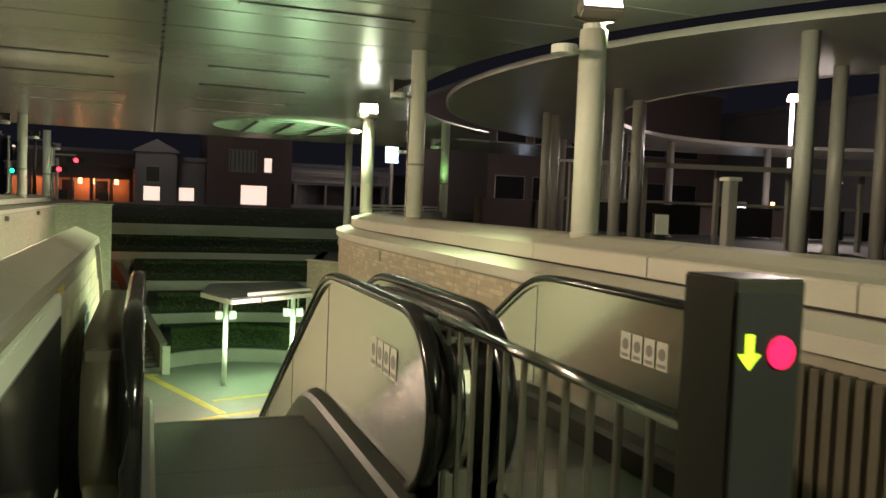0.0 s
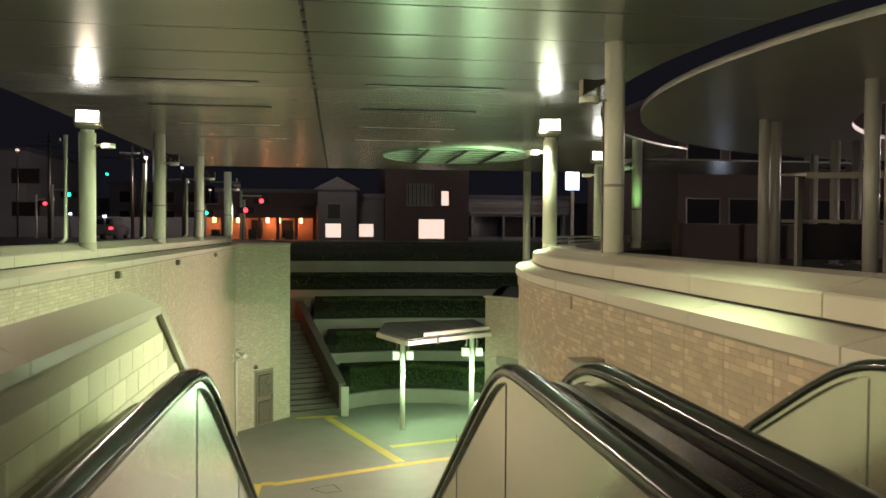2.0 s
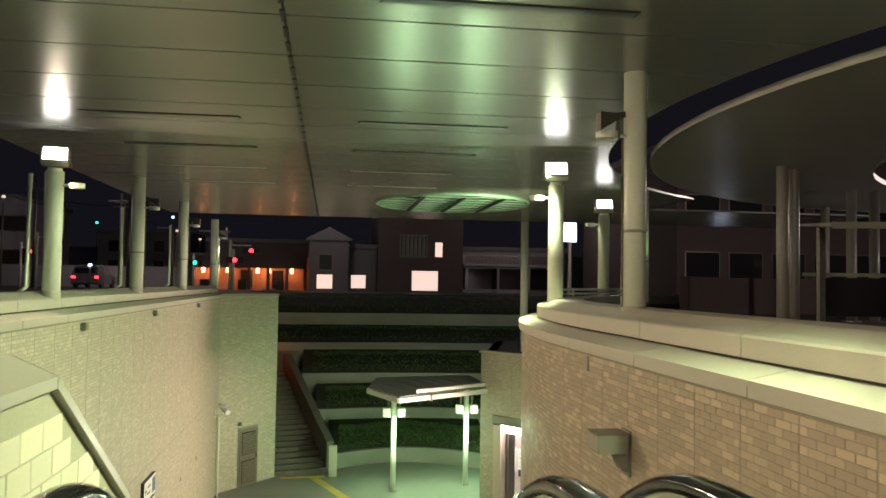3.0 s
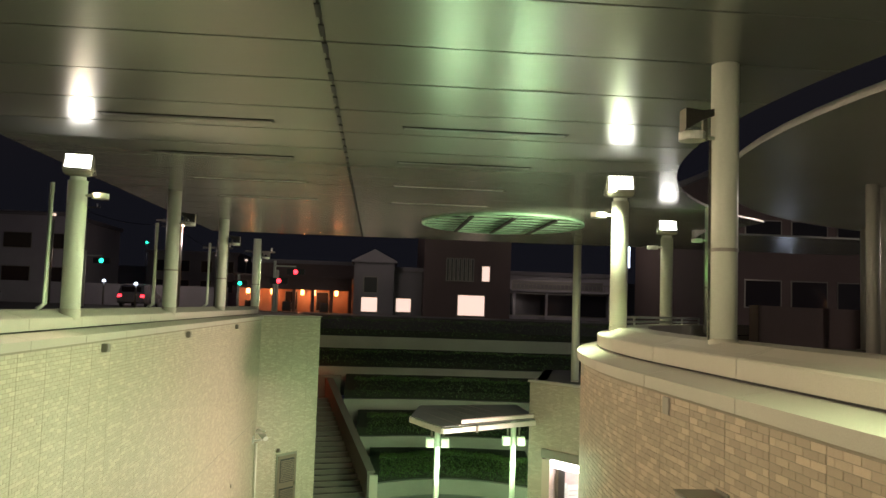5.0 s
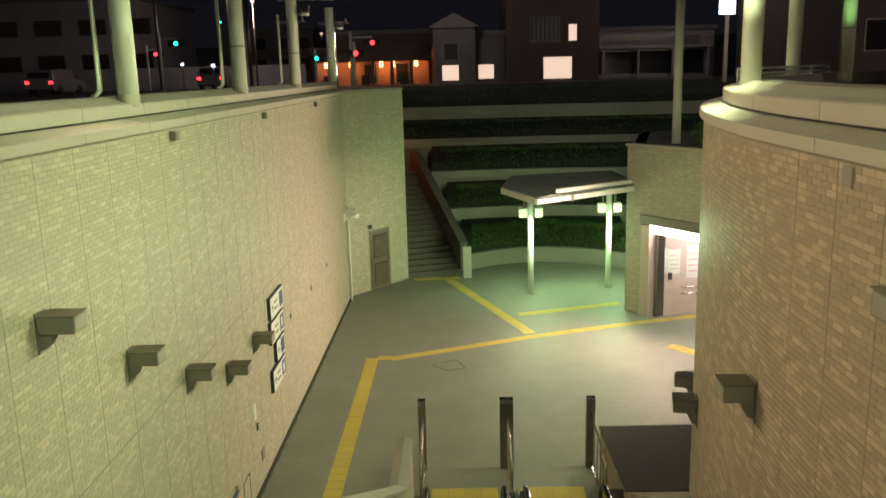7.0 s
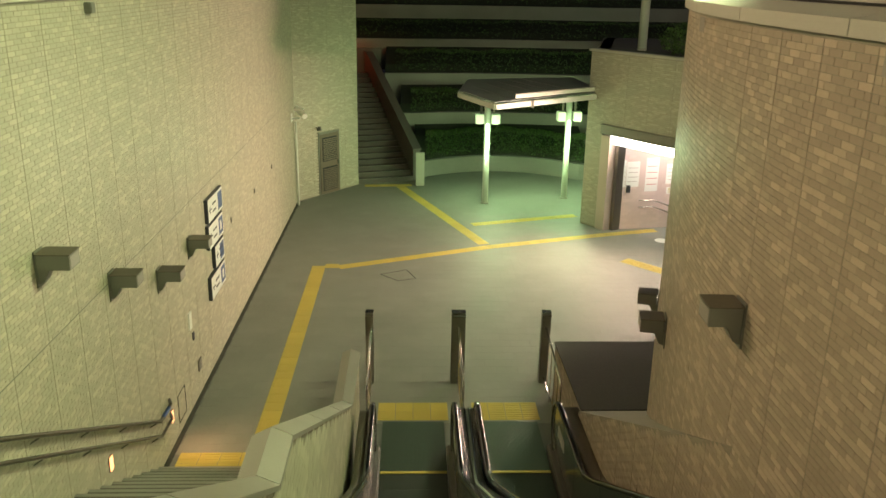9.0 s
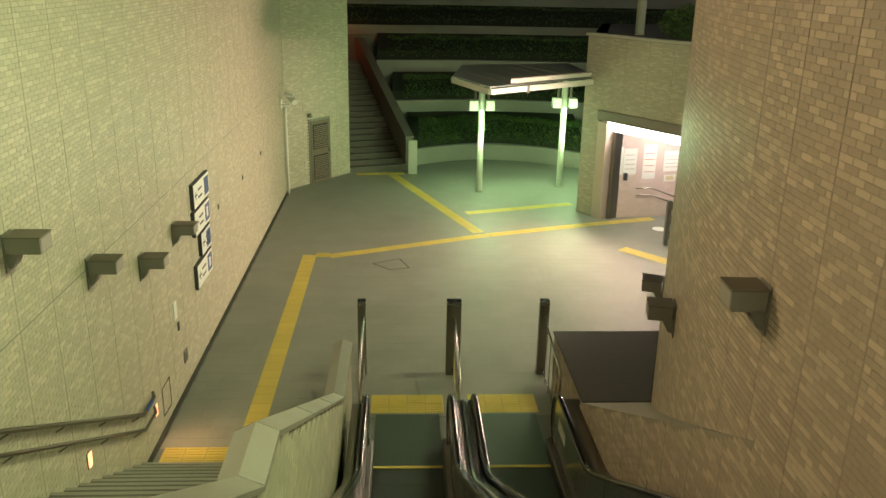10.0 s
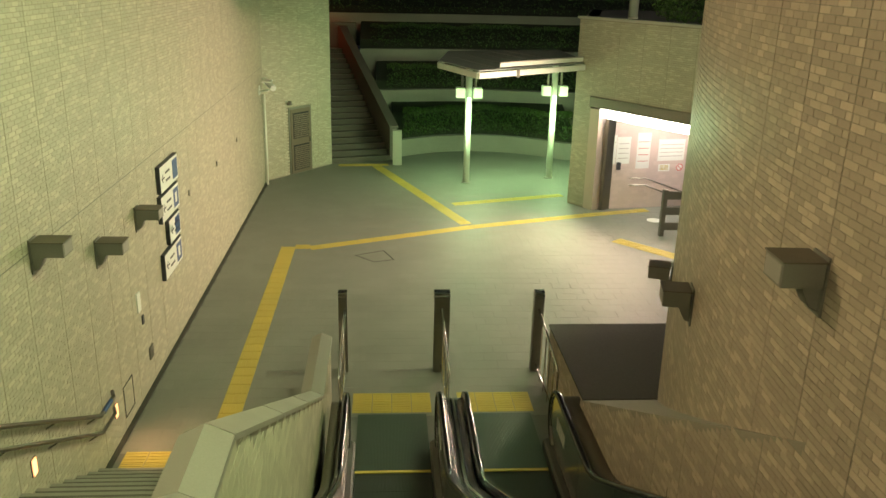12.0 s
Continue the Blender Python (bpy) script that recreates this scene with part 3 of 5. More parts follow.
def railz(y):
    """Height of the handrail's middle over the upper landing."""
    k = 0.12
    soft = lambda t: k * math.log1p(math.exp(t / k)) if t / k < 30 else t
    return max(F, -0.577 * (soft(y - 5.27) - soft(y - 15.46))) + 1.0


def rail_path():
    """(y, z) of the handrail's middle, from the upper newel to the lower one."""
    pts = []
    for a in np.linspace(-75, 90, 12):
        pts.append((3.42 - 0.42 * math.cos(radians(a)), 0.58 + 0.42 * math.sin(radians(a))))
    for y in np.arange(3.6, 17.35, 0.1):
        pts.append((y, railz(y)))
    yb = pts[-1][0]
    for a in np.linspace(80, -75, 12):
        pts.append((yb + 0.38 * math.cos(radians(a)), F + 0.58 + 0.42 * math.sin(radians(a))))
    return pts


RP = rail_path()


def normals(pts):
    out = []
    for i in range(len(pts)):
        a, b = pts[max(i - 1, 0)], pts[min(i + 1, len(pts) - 1)]
        d = math.hypot(b[0] - a[0], b[1] - a[1])
        out.append((-(b[1] - a[1]) / d, (b[0] - a[0]) / d))
    return out


RN = normals(RP)


def rail_sweep(section):
    """Sweeps (x, height) points along the handrail's path."""
    return loft([[(x, p[0] + n[0] * h, p[1] + n[1] * h) for x, h in section] for p, n in zip(RP, RN)])


def panel(x0, x1, drop=0.03):
    """Balustrade panel between the handrail and the skirt."""
    secs = []
    for p, n in zip(RP, RN):
        yb = min(max(p[0], 3.15), 17.6)
        top = (p[0] - n[0] * drop, p[1] - n[1] * drop)
        zb = prof(yb) + 0.1
        top = (top[0], max(top[1], zb + 0.01))
        secs.append([(x0, *top), (x1, *top), (x1, yb, zb), (x0, yb, zb)])
    return loft(secs)


def escalator(cx, name_label):
    g = thing("escalator", name_label, "escalator", "escalator pair")
    for side in (-1, 1):
        xh = cx + side * 0.61
        rail = rail_sweep([(xh + a, b) for a, b in ((-0.04, -0.012), (-0.044, 0.005), (-0.036, 0.026), (-0.015, 0.036), (0.015, 0.036), (0.036, 0.026), (0.044, 0.005), (0.04, -0.012))])
        smooth(part("handrail", rail, M_RUBBER, g, "glossy black rubber handrail"))
        guide = rail_sweep([(xh + a, b) for a, b in ((-0.03, -0.035), (-0.03, -0.013), (0.03, -0.013), (0.03, -0.035))])
        part("handrail_guide", guide, M_STEEL, g)
        bal = part("balustrade", panel(xh - 0.012, xh + 0.012), M_STEEL, g, "brushed stainless balustrade panel")
        for i in range(9):
            y = 5.2 + i * 1.35
            z = prof(y)
            xi = xh - side * 0.0135
            part("panel_joint", loft([[(xi - 0.001, y - 0.003, z + 0.12), (xi + 0.001, y - 0.003, z + 0.12), (xi + 0.001, y - 0.003, z + 0.93), (xi - 0.001, y - 0.003, z + 0.93)], [(xi - 0.001, y + 0.003, z + 0.12), (xi + 0.001, y + 0.003, z + 0.12), (xi + 0.001, y + 0.003, z + 0.93), (xi - 0.001, y + 0.003, z + 0.93)]]), M_SEAM, bal)
        ys = [3.15] + list(np.arange(3.3, 17.5, 0.2)) + [17.6]
        sk = loft([[(cx + side * 0.505, y, prof(y) - 0.15), (cx + side * 0.505, y, prof(y) + 0.14), (cx + side * 0.53, y, prof(y) + 0.17), (xh - side * 0.016, y, prof(y) + 0.20), (xh - side * 0.016, y, prof(y) - 0.15)] for y in ys])
        part("skirt", sk, M_SKIRT, g, "dark metal skirt and inner deck")
    for i in range(33):
        y0 = 3.9 + i * 0.4
        z = prof(y0 + 0.4)
        st = part("step", box(cx - 0.5, cx + 0.5, y0 + 0.002, y0 + 0.398, z - 0.3, z), M_STEP, g)
        if z > F + 0.01 and z < -0.01:
            part("step_edge", box(cx - 0.5, cx + 0.5, y0 + 0.37, y0 + 0.399, z + 0.0005, z + 0.003), M_STEELD, st)
    for y0, y1, z in ((2.45, 3.88, 0.0), (17.14, 18.6, F)):
        part("landing_plate", box(cx - 0.505, cx + 0.505, y0, y1, z - 0.1, z + 0.006), M_PLATE, g, "dark green ribbed landing plate")
    for y0, z in ((17.1, F),):
        part("comb", box(cx - 0.5, cx + 0.5, y0, y0 + 0.05, z, z + 0.012), M_YELLOW, g, "yellow comb edge")
    return g


escalator(CL, "stainless escalator going down with black handrails")
escalator(CR, "parallel stainless escalator with black handrails")


def deck(x0, x1, h, mat, lab):
    g = rail_sweep([(x0, h - 0.03), (x0, h), (x1, h), (x1, h - 0.03)])
    return tagged(smooth(part("escalator_deck", g, mat)), lab, "deck")


deck(CL + 0.66, CR - 0.66, -0.05, M_DECK, "bright stainless deck between two handrails")
tagged(part("escalator_deck", rail_sweep([(0.895, -0.05), (0.895, -0.035), (0.925, -0.035), (0.925, -0.05)]), M_STEELD), "thin raised fillet along the middle deck", "deck")
deck(-0.665, CL - 0.64, -0.085, M_BRONZE, "brown metal outer deck beside the handrail")
deck(CR + 0.66, 2.59, -0.045, M_BRONZE, "brown metal outer deck beside the handrail")
bm = loft([[(0.84, y, prof(y) - 0.4), (0.98, y, prof(y) - 0.4), (0.98, y, railz(y) - 0.1), (0.84, y, railz(y) - 0.1)] for y in [3.2] + list(np.arange(3.4, 17.4, 0.3))])
tagged(part("escalator_cladding", bm, M_STEELD), "dark cladding between the escalators", "cladding")
bm = loft([[(-0.655, y, prof(y) - 0.5), (-0.53, y, prof(y) - 0.5), (-0.53, y, railz(y) - 0.13), (-0.655, y, railz(y) - 0.13)] for y in [3.2] + list(np.arange(3.4, 17.4, 0.3))])
tagged(part("escalator_cladding", bm, M_BRONZE), "brown outer cladding of the escalator", "cladding")

for (x, n) in ((CL + 0.595, -1), (CR + 0.595, -1)):
    g = thing("safety_sticker_row", "row of four small white safety stickers on steel", "sticker", "safety stickers")
    for k in range(4):
        y0 = 3.55 + k * 0.125
        s = part("sticker", box(x - 0.0025, x, y0, y0 + 0.105, 0.62, 0.78), M_STICKER, g)
        part("pictogram", tube((x - 0.0045, y0 + 0.052, 0.71), (x - 0.0028, y0 + 0.052, 0.71), 0.035, seg=16), M_FADED, s)
        part("caption_bar", box(x - 0.0045, x - 0.0028, y0 + 0.015, y0 + 0.09, 0.635, 0.655), M_FADED, s)
for x in (CL - 0.595, CL + 0.595, CR + 0.595):
    g = thing("safety_sticker_row", "row of four small white safety stickers by the lower newel", "sticker", "lower safety stickers")
    sx = 1 if x < CL else -1
    for k in range(4):
        y0 = 16.75 + k * 0.125
        part("sticker", box(x, x + sx * 0.0025, y0, y0 + 0.105, F + 0.55, F + 0.72), M_STICKER, g)

# side fills: between the east escalator and the curved wall
bm = bmesh.new()
secs = []
for y in (11.9, 12.6, 13.5, 15, 17.16):
    zt, x0 = -2.28 - (y - 12.0) * 0.502, 2.605 - (y - 11.9) * 0.0105
    secs.append([(x0, y, F), (x0, y, zt), (drum(max(0, y - DY))[0] + 0.1, y, zt), (drum(max(0, y - DY))[0] + 0.1, y, F)])
side_wall = structure("wall_side", loft(secs), M_GROUT, "low sloping tan tiled wall beside the escalator")
blk = structure("wall_block", box(2.6, 4.9, 17.16, 19.5, F, -4.87), M_GROUT, "tiled block below the curved wall with dark top")
part("top_slab", box(2.58, 4.9, 17.14, 19.52, -4.87, -4.84), M_VOID, blk)

# ---- stair parapet on the west side ----
RIDGE = [(-4.0, 1.25), (5.95, 1.25), (11.05, -1.88), (11.65, -1.88), (17.15, -4.68), (18.9, -4.68)]
par = structure("wall_parapet", loft([[(-1.01, y, -8), (-0.78, y, -8), (-0.78, y, z - 0.11), (-1.01, y, z - 0.11)] for y, z in RIDGE]), M_GROUT, "tiled parapet wall between the stair and the escalator")
for (ya, za), (yb, zb) in zip(RIDGE, RIDGE[1:]):
    n = max(1, round((yb - ya) / 1.8))
    for i in range(n):
        y0, y1 = ya + (yb - ya) * i / n + 0.003, ya + (yb - ya) * (i + 1) / n - 0.003
        z0, z1 = za + (zb - za) * i / n, za + (zb - za) * (i + 1) / n
        part("cap_stone", loft([[(-1.04, y, z - 0.11), (-1.04, y, z - 0.07), (-0.90, y, z), (-0.75, y, z - 0.07), (-0.75, y, z - 0.11)] for y, z in ((y0, z0), (y1, z1))]), M_CAPST, par)
# glazed notice case in the parapet
case = thing("notice_case", "steel-framed dark glazed case set in the parapet", "case")
part("frame", box(-0.782, -0.755, 1.2, 3.36, 0.25, 1.08, bevel=0.006), M_COLUMN, case)
part("glass", box(-0.754, -0.748, 1.3, 3.28, 0.33, 1.0), M_DARKGLASS, case)
lab = thing("yellow_label", "narrow yellow-edged notice on the parapet tiles", "notice")
part("panel", box(-0.775, -0.771, 3.42, 3.66, 0.5, 1.09), M_YELLOW, lab)
part("inset", box(-0.7708, -0.768, 3.45, 3.63, 0.53, 1.06), M_TILE_P, lab)

# ---- stairs ----


def flight(name, x0, x1, y0, z0, n, going, rise, label, base):
    g = thing(name, label, "stairs")
    for i in range(n):
        y = y0 + i * going
        z = z0 - (i + 1) * rise
        s = part("step", box(x0, x1, y, y + going + 0.02, z - 0.25, z), M_STAIR, g)
        part("nosing", box(x0, x1, y + going - 0.03, y + going + 0.022, z + 0.001, z + 0.006), M_CAP, s)
    return g


flight("stairs", -3.58, -1.02, 6.5, 0.0, 17, 0.26, 0.171, "brown stone upper flight of stairs", 0)
structure("floor_landing", box(-3.59, -1.02, 10.92, 12.0, -3.3, -3.08), M_STAIR, "brown stone half landing")
flight("stairs", -3.58, -1.02, 12.0, -3.08, 15, 0.335, 0.175, "brown stone lower flight of stairs", 0)
structure("floor_stair_top", box(-3.6, -1.02, 3.9, 6.5, -0.2, 0.0), M_STAIR, "stone landing at the stair head")

# wall handrails
M_RAILB = material("dark_bronze_rail", (0.10, 0.085, 0.06), 0.32, 0.7, 0.08, 3, 0)
hr = thing("wall_handrail", "double dark metal wall handrail with blue tip", "handrail")
for dz, r in ((0.0, 0.027), (-0.24, 0.023)):
    smooth(part("rail", pipe([(-3.5, 6.5, 0.85 + dz), (-3.5, 10.9, -2.2 + dz), (-3.5, 12.0, -2.25 + dz), (-3.5, 17.1, -4.98 + dz), (-3.5, 17.6, -4.99 + dz), (-3.56, 17.75, -4.99 + dz)], r), M_RAILB, hr))
for y in np.arange(7.0, 17.2, 1.1):
    z = 0.85 - (y - 6.5) * 0.693 if y < 10.9 else (-2.2 if y < 12 else -2.25 - (y - 12) * 0.535)
    part("bracket", tube((-3.6, y, z - 0.1), (-3.5, y, z - 0.03), 0.009, seg=8), M_STEELD, hr)
    part("bracket", tube((-3.6, y, z - 0.34), (-3.5, y, z - 0.27), 0.009, seg=8), M_STEELD, hr)
part("braille_band", tube((-3.5, 17.2, -4.985), (-3.5, 17.5, -4.988), 0.030, seg=12), M_BLUE, hr, "blue braille band")
for y, z in ((17.88, -5.35), (15.4, -4.58)):
    fl = thing("foot_lamp", "small glowing amber foot lamp in the tiled wall", "lamp", "foot lamps")
    part("bezel", box(-3.6, -3.585, y - 0.06, y + 0.06, z - 0.1, z + 0.1, bevel=0.004), M_BLACK, fl)
    part("lens", box(-3.585, -3.575, y - 0.045, y + 0.045, z - 0.09, z + 0.09), G_AMBER, fl)
lamp("foot_lamp_light", "AREA", (-3.55, 17.9, -5.1), (-2.5, 17.9, -6.0), 6, (1.0, 0.5, 0.25), 0.1)

# ---- wall uplight boxes ----


def wall_box(x, y, z, side, w=0.26, ang=0.0, reach=0.36):
    g = thing("wall_light_box", "grey box-shaped wall fitting on a short bracket", "fitting", "wall fittings")
    g.matrix_basis = Matrix.Translation((x, y, z)) @ Matrix.Rotation(ang, 4, "Z")
    s = side
    part("body", loft([[(s * 0.04, a, b) for a, b in ((-w / 2, -0.075), (w / 2, -0.075), (w / 2, 0.075), (-w / 2, 0.075))], [(s * reach, a, b) for a, b in ((-w / 2, -0.075), (w / 2, -0.075), (w / 2, 0.075), (-w / 2, 0.075))]]), M_BOXM, g)
    part("lid", box(*sorted((s * 0.03, s * (reach + 0.01))), -w / 2 - 0.006, w / 2 + 0.006, 0.076, 0.086), M_BRONZE, g)
    # paler plate paints the light that falls on the box's end
    part("end_cap", box(*sorted((s * (reach + 0.001), s * (reach + 0.006))), -w / 2 + 0.02, w / 2 - 0.02, -0.06, 0.06), M_CAP, g)
    part("bracket", loft([[(s * 0.02, a, -0.24), (s * 0.07, a, -0.22), (s * 0.14, a, -0.08), (s * 0.02, a, -0.08)] for a in (-0.07, 0.07)]), M_BOXM, g)
    part("back_plate", box(*sorted((s * 0.004, s * 0.02)), -0.1, 0.1, -0.27, 0.1), M_BOXM, g)



for y, z in ((12.5, -0.6), (14.3, -1.55), (16.1, -2.42), (17.9, -3.02), (19.6, -3.08), (10.7, 0.3)):
    wall_box(-3.6, y, z, 1)
for s, z in ((0.73, -1.24), (-1.82, 0.22), (3.43, -2.5), (5.8, -3.1)):
    x, y = drum(s)
    wall_box(x, y, z, -1, 0.26, ang=-s / DR if s > 0 else 0, reach=0.29)

# ---- direction signs on the west wall ----


def wall_sign(y0, y1, z0, z1, kind):
    g = thing("direction_sign", "white direction sign with blue pictogram on tiled wall", "sign", "direction signs")
    b = part("board", box(-3.6, -3.53, y0, y1, z0, z1, bevel=0.004), M_INK, g)
    part("face", box(-3.529, -3.526, y0 + 0.015, y1 - 0.015, z0 + 0.015, z1 - 0.015), M_WHITE, g)
    h = z1 - z0
    part("pictogram", box(-3.5255, -3.523, y1 - 0.06 - h * 0.72, y1 - 0.05, z0 + h * 0.14, z0 + h * 0.86), M_BLUE, g)
    bm = bmesh.new()
    yc, zc = y0 + 0.17, (z0 + z1) / 2
    box(-3.5255, -3.523, yc - 0.08, yc + 0.09, zc - 0.012, zc + 0.012, bm)
    for s in (-1, 1):
        v = [bm.verts.new((-3.524, *p)) for p in ((yc - 0.09, zc), (yc - 0.01, zc + s * 0.075), (yc + 0.015, zc + s * 0.06), (yc - 0.055, zc))]
        bm.faces.new(v)
    part("arrow", bm, M_INK, g)
    for k in range(2):
        part("text_bar", box(-3.5255, -3.523, y0 + 0.32, y0 + 0.6, z0 + h * (0.3 + 0.3 * k), z0 + h * (0.38 + 0.3 * k)), M_INK, g)
    if kind:
        part("pictogram_mark", box(-3.5225, -3.521, y1 - 0.06 - h * 0.5, y1 - 0.05 - h * 0.25, z0 + h * 0.3, z0 + h * 0.7), M_WHITE, g)


for i, (y0, y1, z0, z1) in enumerate(((20.75, 21.9, -3.12, -2.68), (20.7, 21.83, -3.60, -3.16), (21.05, 21.78, -4.06, -3.64), (20.62, 21.75, -4.54, -4.10))):
    wall_sign(y0, y1, z0, z1, i % 2)
for (y, z, w, h, m, lab) in ((19.27, -4.35, 0.16, 0.3, M_WHITE, "small white notice on the tiled wall"), (19.4, -4.68, 0.08, 0.14, M_INK, "small dark switch plate on the wall"),
                             (19.65, -5.33, 0.2, 0.2, M_STEELD, "small dark metal hatch low on the wall"), (22.8, -3.63, 0.08, 0.1, M_STEELD, "small metal stud plate on the wall"),
                             (25.4, -3.68, 0.08, 0.1, M_STEELD, "small metal stud plate on the wall"), (27.9, -3.66, 0.08, 0.1, M_STEELD, "small metal stud plate on the wall"), (20.0, -3.2, 0.08, 0.12, M_STEELD, "small metal stud plate on the wall")):
    tagged(part("wall_plate", box(-3.6, -3.575, y - w / 2, y + w / 2, z - h / 2, z + h / 2, bevel=0.004), m), lab, "plate")
hatch = thing("wall_hatch", "outlined tiled access hatch low in the wall", "hatch")
for b in ((18.25, 18.27, -5.68, -5.22), (18.66, 18.68, -5.68, -5.22), (18.25, 18.68, -5.69, -5.67), (18.25, 18.68, -5.23, -5.21)):
    part("edge", box(-3.596, -3.59, *b), M_SEAM, hatch)

tagged(part("wall_joint", box(-3.6, -3.5915, 7.2, 32.5, JL - 0.004, JL + 0.004), M_BOXM), "thin dark horizontal joint across the tiled wall", "joint")

# security camera and door on the pier
cam_w = thing("security_camera", "white bullet security camera on a wall bracket", "camera")
part("plate", box(-3.6, -3.57, 31.7, 31.95, -3.15, -2.9), M_WHITE, cam_w)
part("arm", tube((-3.58, 31.8, -3.05), (-3.3, 31.7, -3.0), 0.03), M_WHITE, cam_w)
part("housing", tube((-3.45, 32.0, -2.75), (-3.12, 31.35, -2.9), 0.085, seg=14), M_WHITE, cam_w)
part("hood", box(-3.45, -3.2, 31.4, 31.9, -2.76, -2.73), M_WHITE, cam_w)
dv = Vector((1.82, 2.4, 0)).normalized()
dn = Vector((dv.y, -dv.x, 0))
door_m = Matrix((( dv.x, dn.x, 0, -3.6), (dv.y, dn.y, 0, 32.6), (0, 0, 1, F), (0, 0, 0, 1)))
d = thing("door_1", "closed brown louvred metal door in the tiled pier", "door")
d.matrix_basis = door_m
d["kind"] = "structure"
part("frame", box(1.02, 2.02, -0.02, 0.03, 0, 2.1), M_STEELD, d)
leaf = part("leaf", box(1.08, 1.96, 0.031, 0.05, 0.02, 2.04), M_DOOR, d)
# near-black sheets paint the shade between the slats
for z0 in (0.12, 1.12):
    part("louvre_gap_shade", box(1.17, 1.87, 0.05, 0.053, z0, z0 + 0.8), M_SEAM, leaf)
for z0 in (0.15, 1.15):
    for k in range(12):
        part("slat", box(1.2, 1.84, 0.053, 0.075, z0 + k * 0.062, z0 + k * 0.062 + 0.036), M_DOOR, leaf)
part("door_handle", box(1.88, 1.92, 0.05, 0.09, 0.95, 1.1), M_STEEL, d)
dome = thing("dome_camera", "small round dome camera on a wall arm", "camera")
dome.matrix_basis = door_m
part("arm", tube((0.95, 0, 2.3), (0.95, 0.15, 2.3), 0.02), M_WHITE, dome)
smooth(part("dome", tube((0.95, 0.15, 2.22), (0.95, 0.15, 2.34), 0.09, 0.05), M_STEELD, dome))
tagged(smooth(part("drain_pipe", tube((-3.52, 32.2, F), (-3.52, 32.2, -3.2), 0.04), M_COLUMN)), "slim pale pipe in the wall corner", "pipe", "slim pipes")
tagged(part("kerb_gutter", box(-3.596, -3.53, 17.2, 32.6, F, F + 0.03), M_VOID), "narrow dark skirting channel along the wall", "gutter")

# ---- bollards, rails at the foot and head of the escalators ----


def comb_post(x, w, rail_x, bars):
    g = thing("barrier_post", "stainless barrier post with a low side rail", "barrier", "escalator barriers")
    part("post", box(x - w / 2, x + w / 2, 19.95, 20.1, F, -4.5, bevel=0.008), M_STEELD, g)
    part("cap", box(x - w / 2, x + w / 2, 19.95, 20.1, -4.499, -4.485), M_STEEL, g)
    part("top_band", box(x - w / 2 - 0.003, x + w / 2 + 0.003, 19.94, 19.955, -4.56, -4.53), M_STEEL, g)
    r = rail_x
    smooth(part("rail", pipe([(r, 19.95, -4.78), (r, 19.3, -4.78 - 0.1), (r, 18.35, F + 0.85), (r, 18.3, F + 0.8), (r, 18.3, F)], 0.02), M_STEEL, g))
    for k in range(bars):
        y = 18.6 + k * 0.33
        part("bar", tube((r, y, F), (r, y, F + 0.87 + 0.03 * k), 0.011, seg=8), M_STEEL, g)
    part("bottom_rail", tube((r, 18.3, F + 0.12), (r, 19.95, F + 0.12), 0.013, seg=8), M_STEEL, g)


comb_post(-0.65, 0.14, -0.62, 4)
comb_post(0.93, 0.25, 0.93, 4)
comb_post(2.5, 0.16, 2.5, 4)

fence = thing("divider_rail", "dark barred steel rail between the escalators", "rail")
smooth(part("rail", pipe([(0.86, 3.3, 0.97), (0.86, 1.45, 0.97)], 0.024), M_STEEL, fence))
for k in range(11):
    part("bar", tube((0.86, 3.2 - k * 0.16, 0.0), (0.86, 3.2 - k * 0.16, 0.95), 0.013, seg=8), M_STEELD, fence)
part("bottom_rail", tube((0.86, 3.3, 0.1), (0.86, 1.45, 0.1), 0.014, seg=8), M_STEELD, fence)
sp = thing("signal_post", "dark steel post with lit arrow and red disc", "post")
part("post", box(0.81, 1.01, 1.23, 1.42, 0, 1.36, bevel=0.006), M_SKIRT, sp)
part("face", box(0.815, 0.985, 1.222, 1.228, 0.3, 1.33), M_BLACK, sp)
bm = bmesh.new()
bm.faces.new([bm.verts.new((0.848 + a, 1.218, 1.195 + b)) for a, b in ((-0.012, 0.04), (0.012, 0.04), (0.012, -0.005), (0.032, -0.005), (0, -0.042), (-0.032, -0.005), (-0.012, -0.005))])
part("arrow", bm, G_YG, sp, "glowing yellow-green down arrow")
part("disc", tube((0.937, 1.220, 1.192), (0.937, 1.216, 1.192), 0.038, seg=24), G_REDS, sp, "glowing red disc")
lv = thing("louvre_panel", "brown ribbed metal panel beside the escalator head", "panel")
for k in range(30):
    part("rib", box(2.53, 2.585, 0.2 + k * 0.09, 0.25 + k * 0.09, 0.0, 0.8), M_BRONZE, lv)

# ---- canopy shelter ----
sh = thing("glass_roof_shelter", "small steel shelter with sloped glass roof", "shelter")
Z = -2.0
cA, cB, cC, cD = Vector((1.47, 30.8, -2.06)), Vector((2.27, 28.1, -2.0)), Vector((5.52, 30.25, -1.98)), Vector((5.4, 34.0, -2.0))
cE = Vector((1.9, 33.5, -2.05))
edges = [(cA, cB), (cB, cC), (cC, cD), (cD, cE), (cE, cA)]
for a, b in edges:
    d_ = (b - a).normalized()
    n_ = Vector((-d_.y, d_.x, 0)) * 0.05
    up = Vector((0, 0, 0.14))
    part("edge_beam", loft([[p - n_, p + n_, p + n_ - up, p - n_ - up] for p in (a, b)]), M_COLUMN, sh)
bm = bmesh.new()
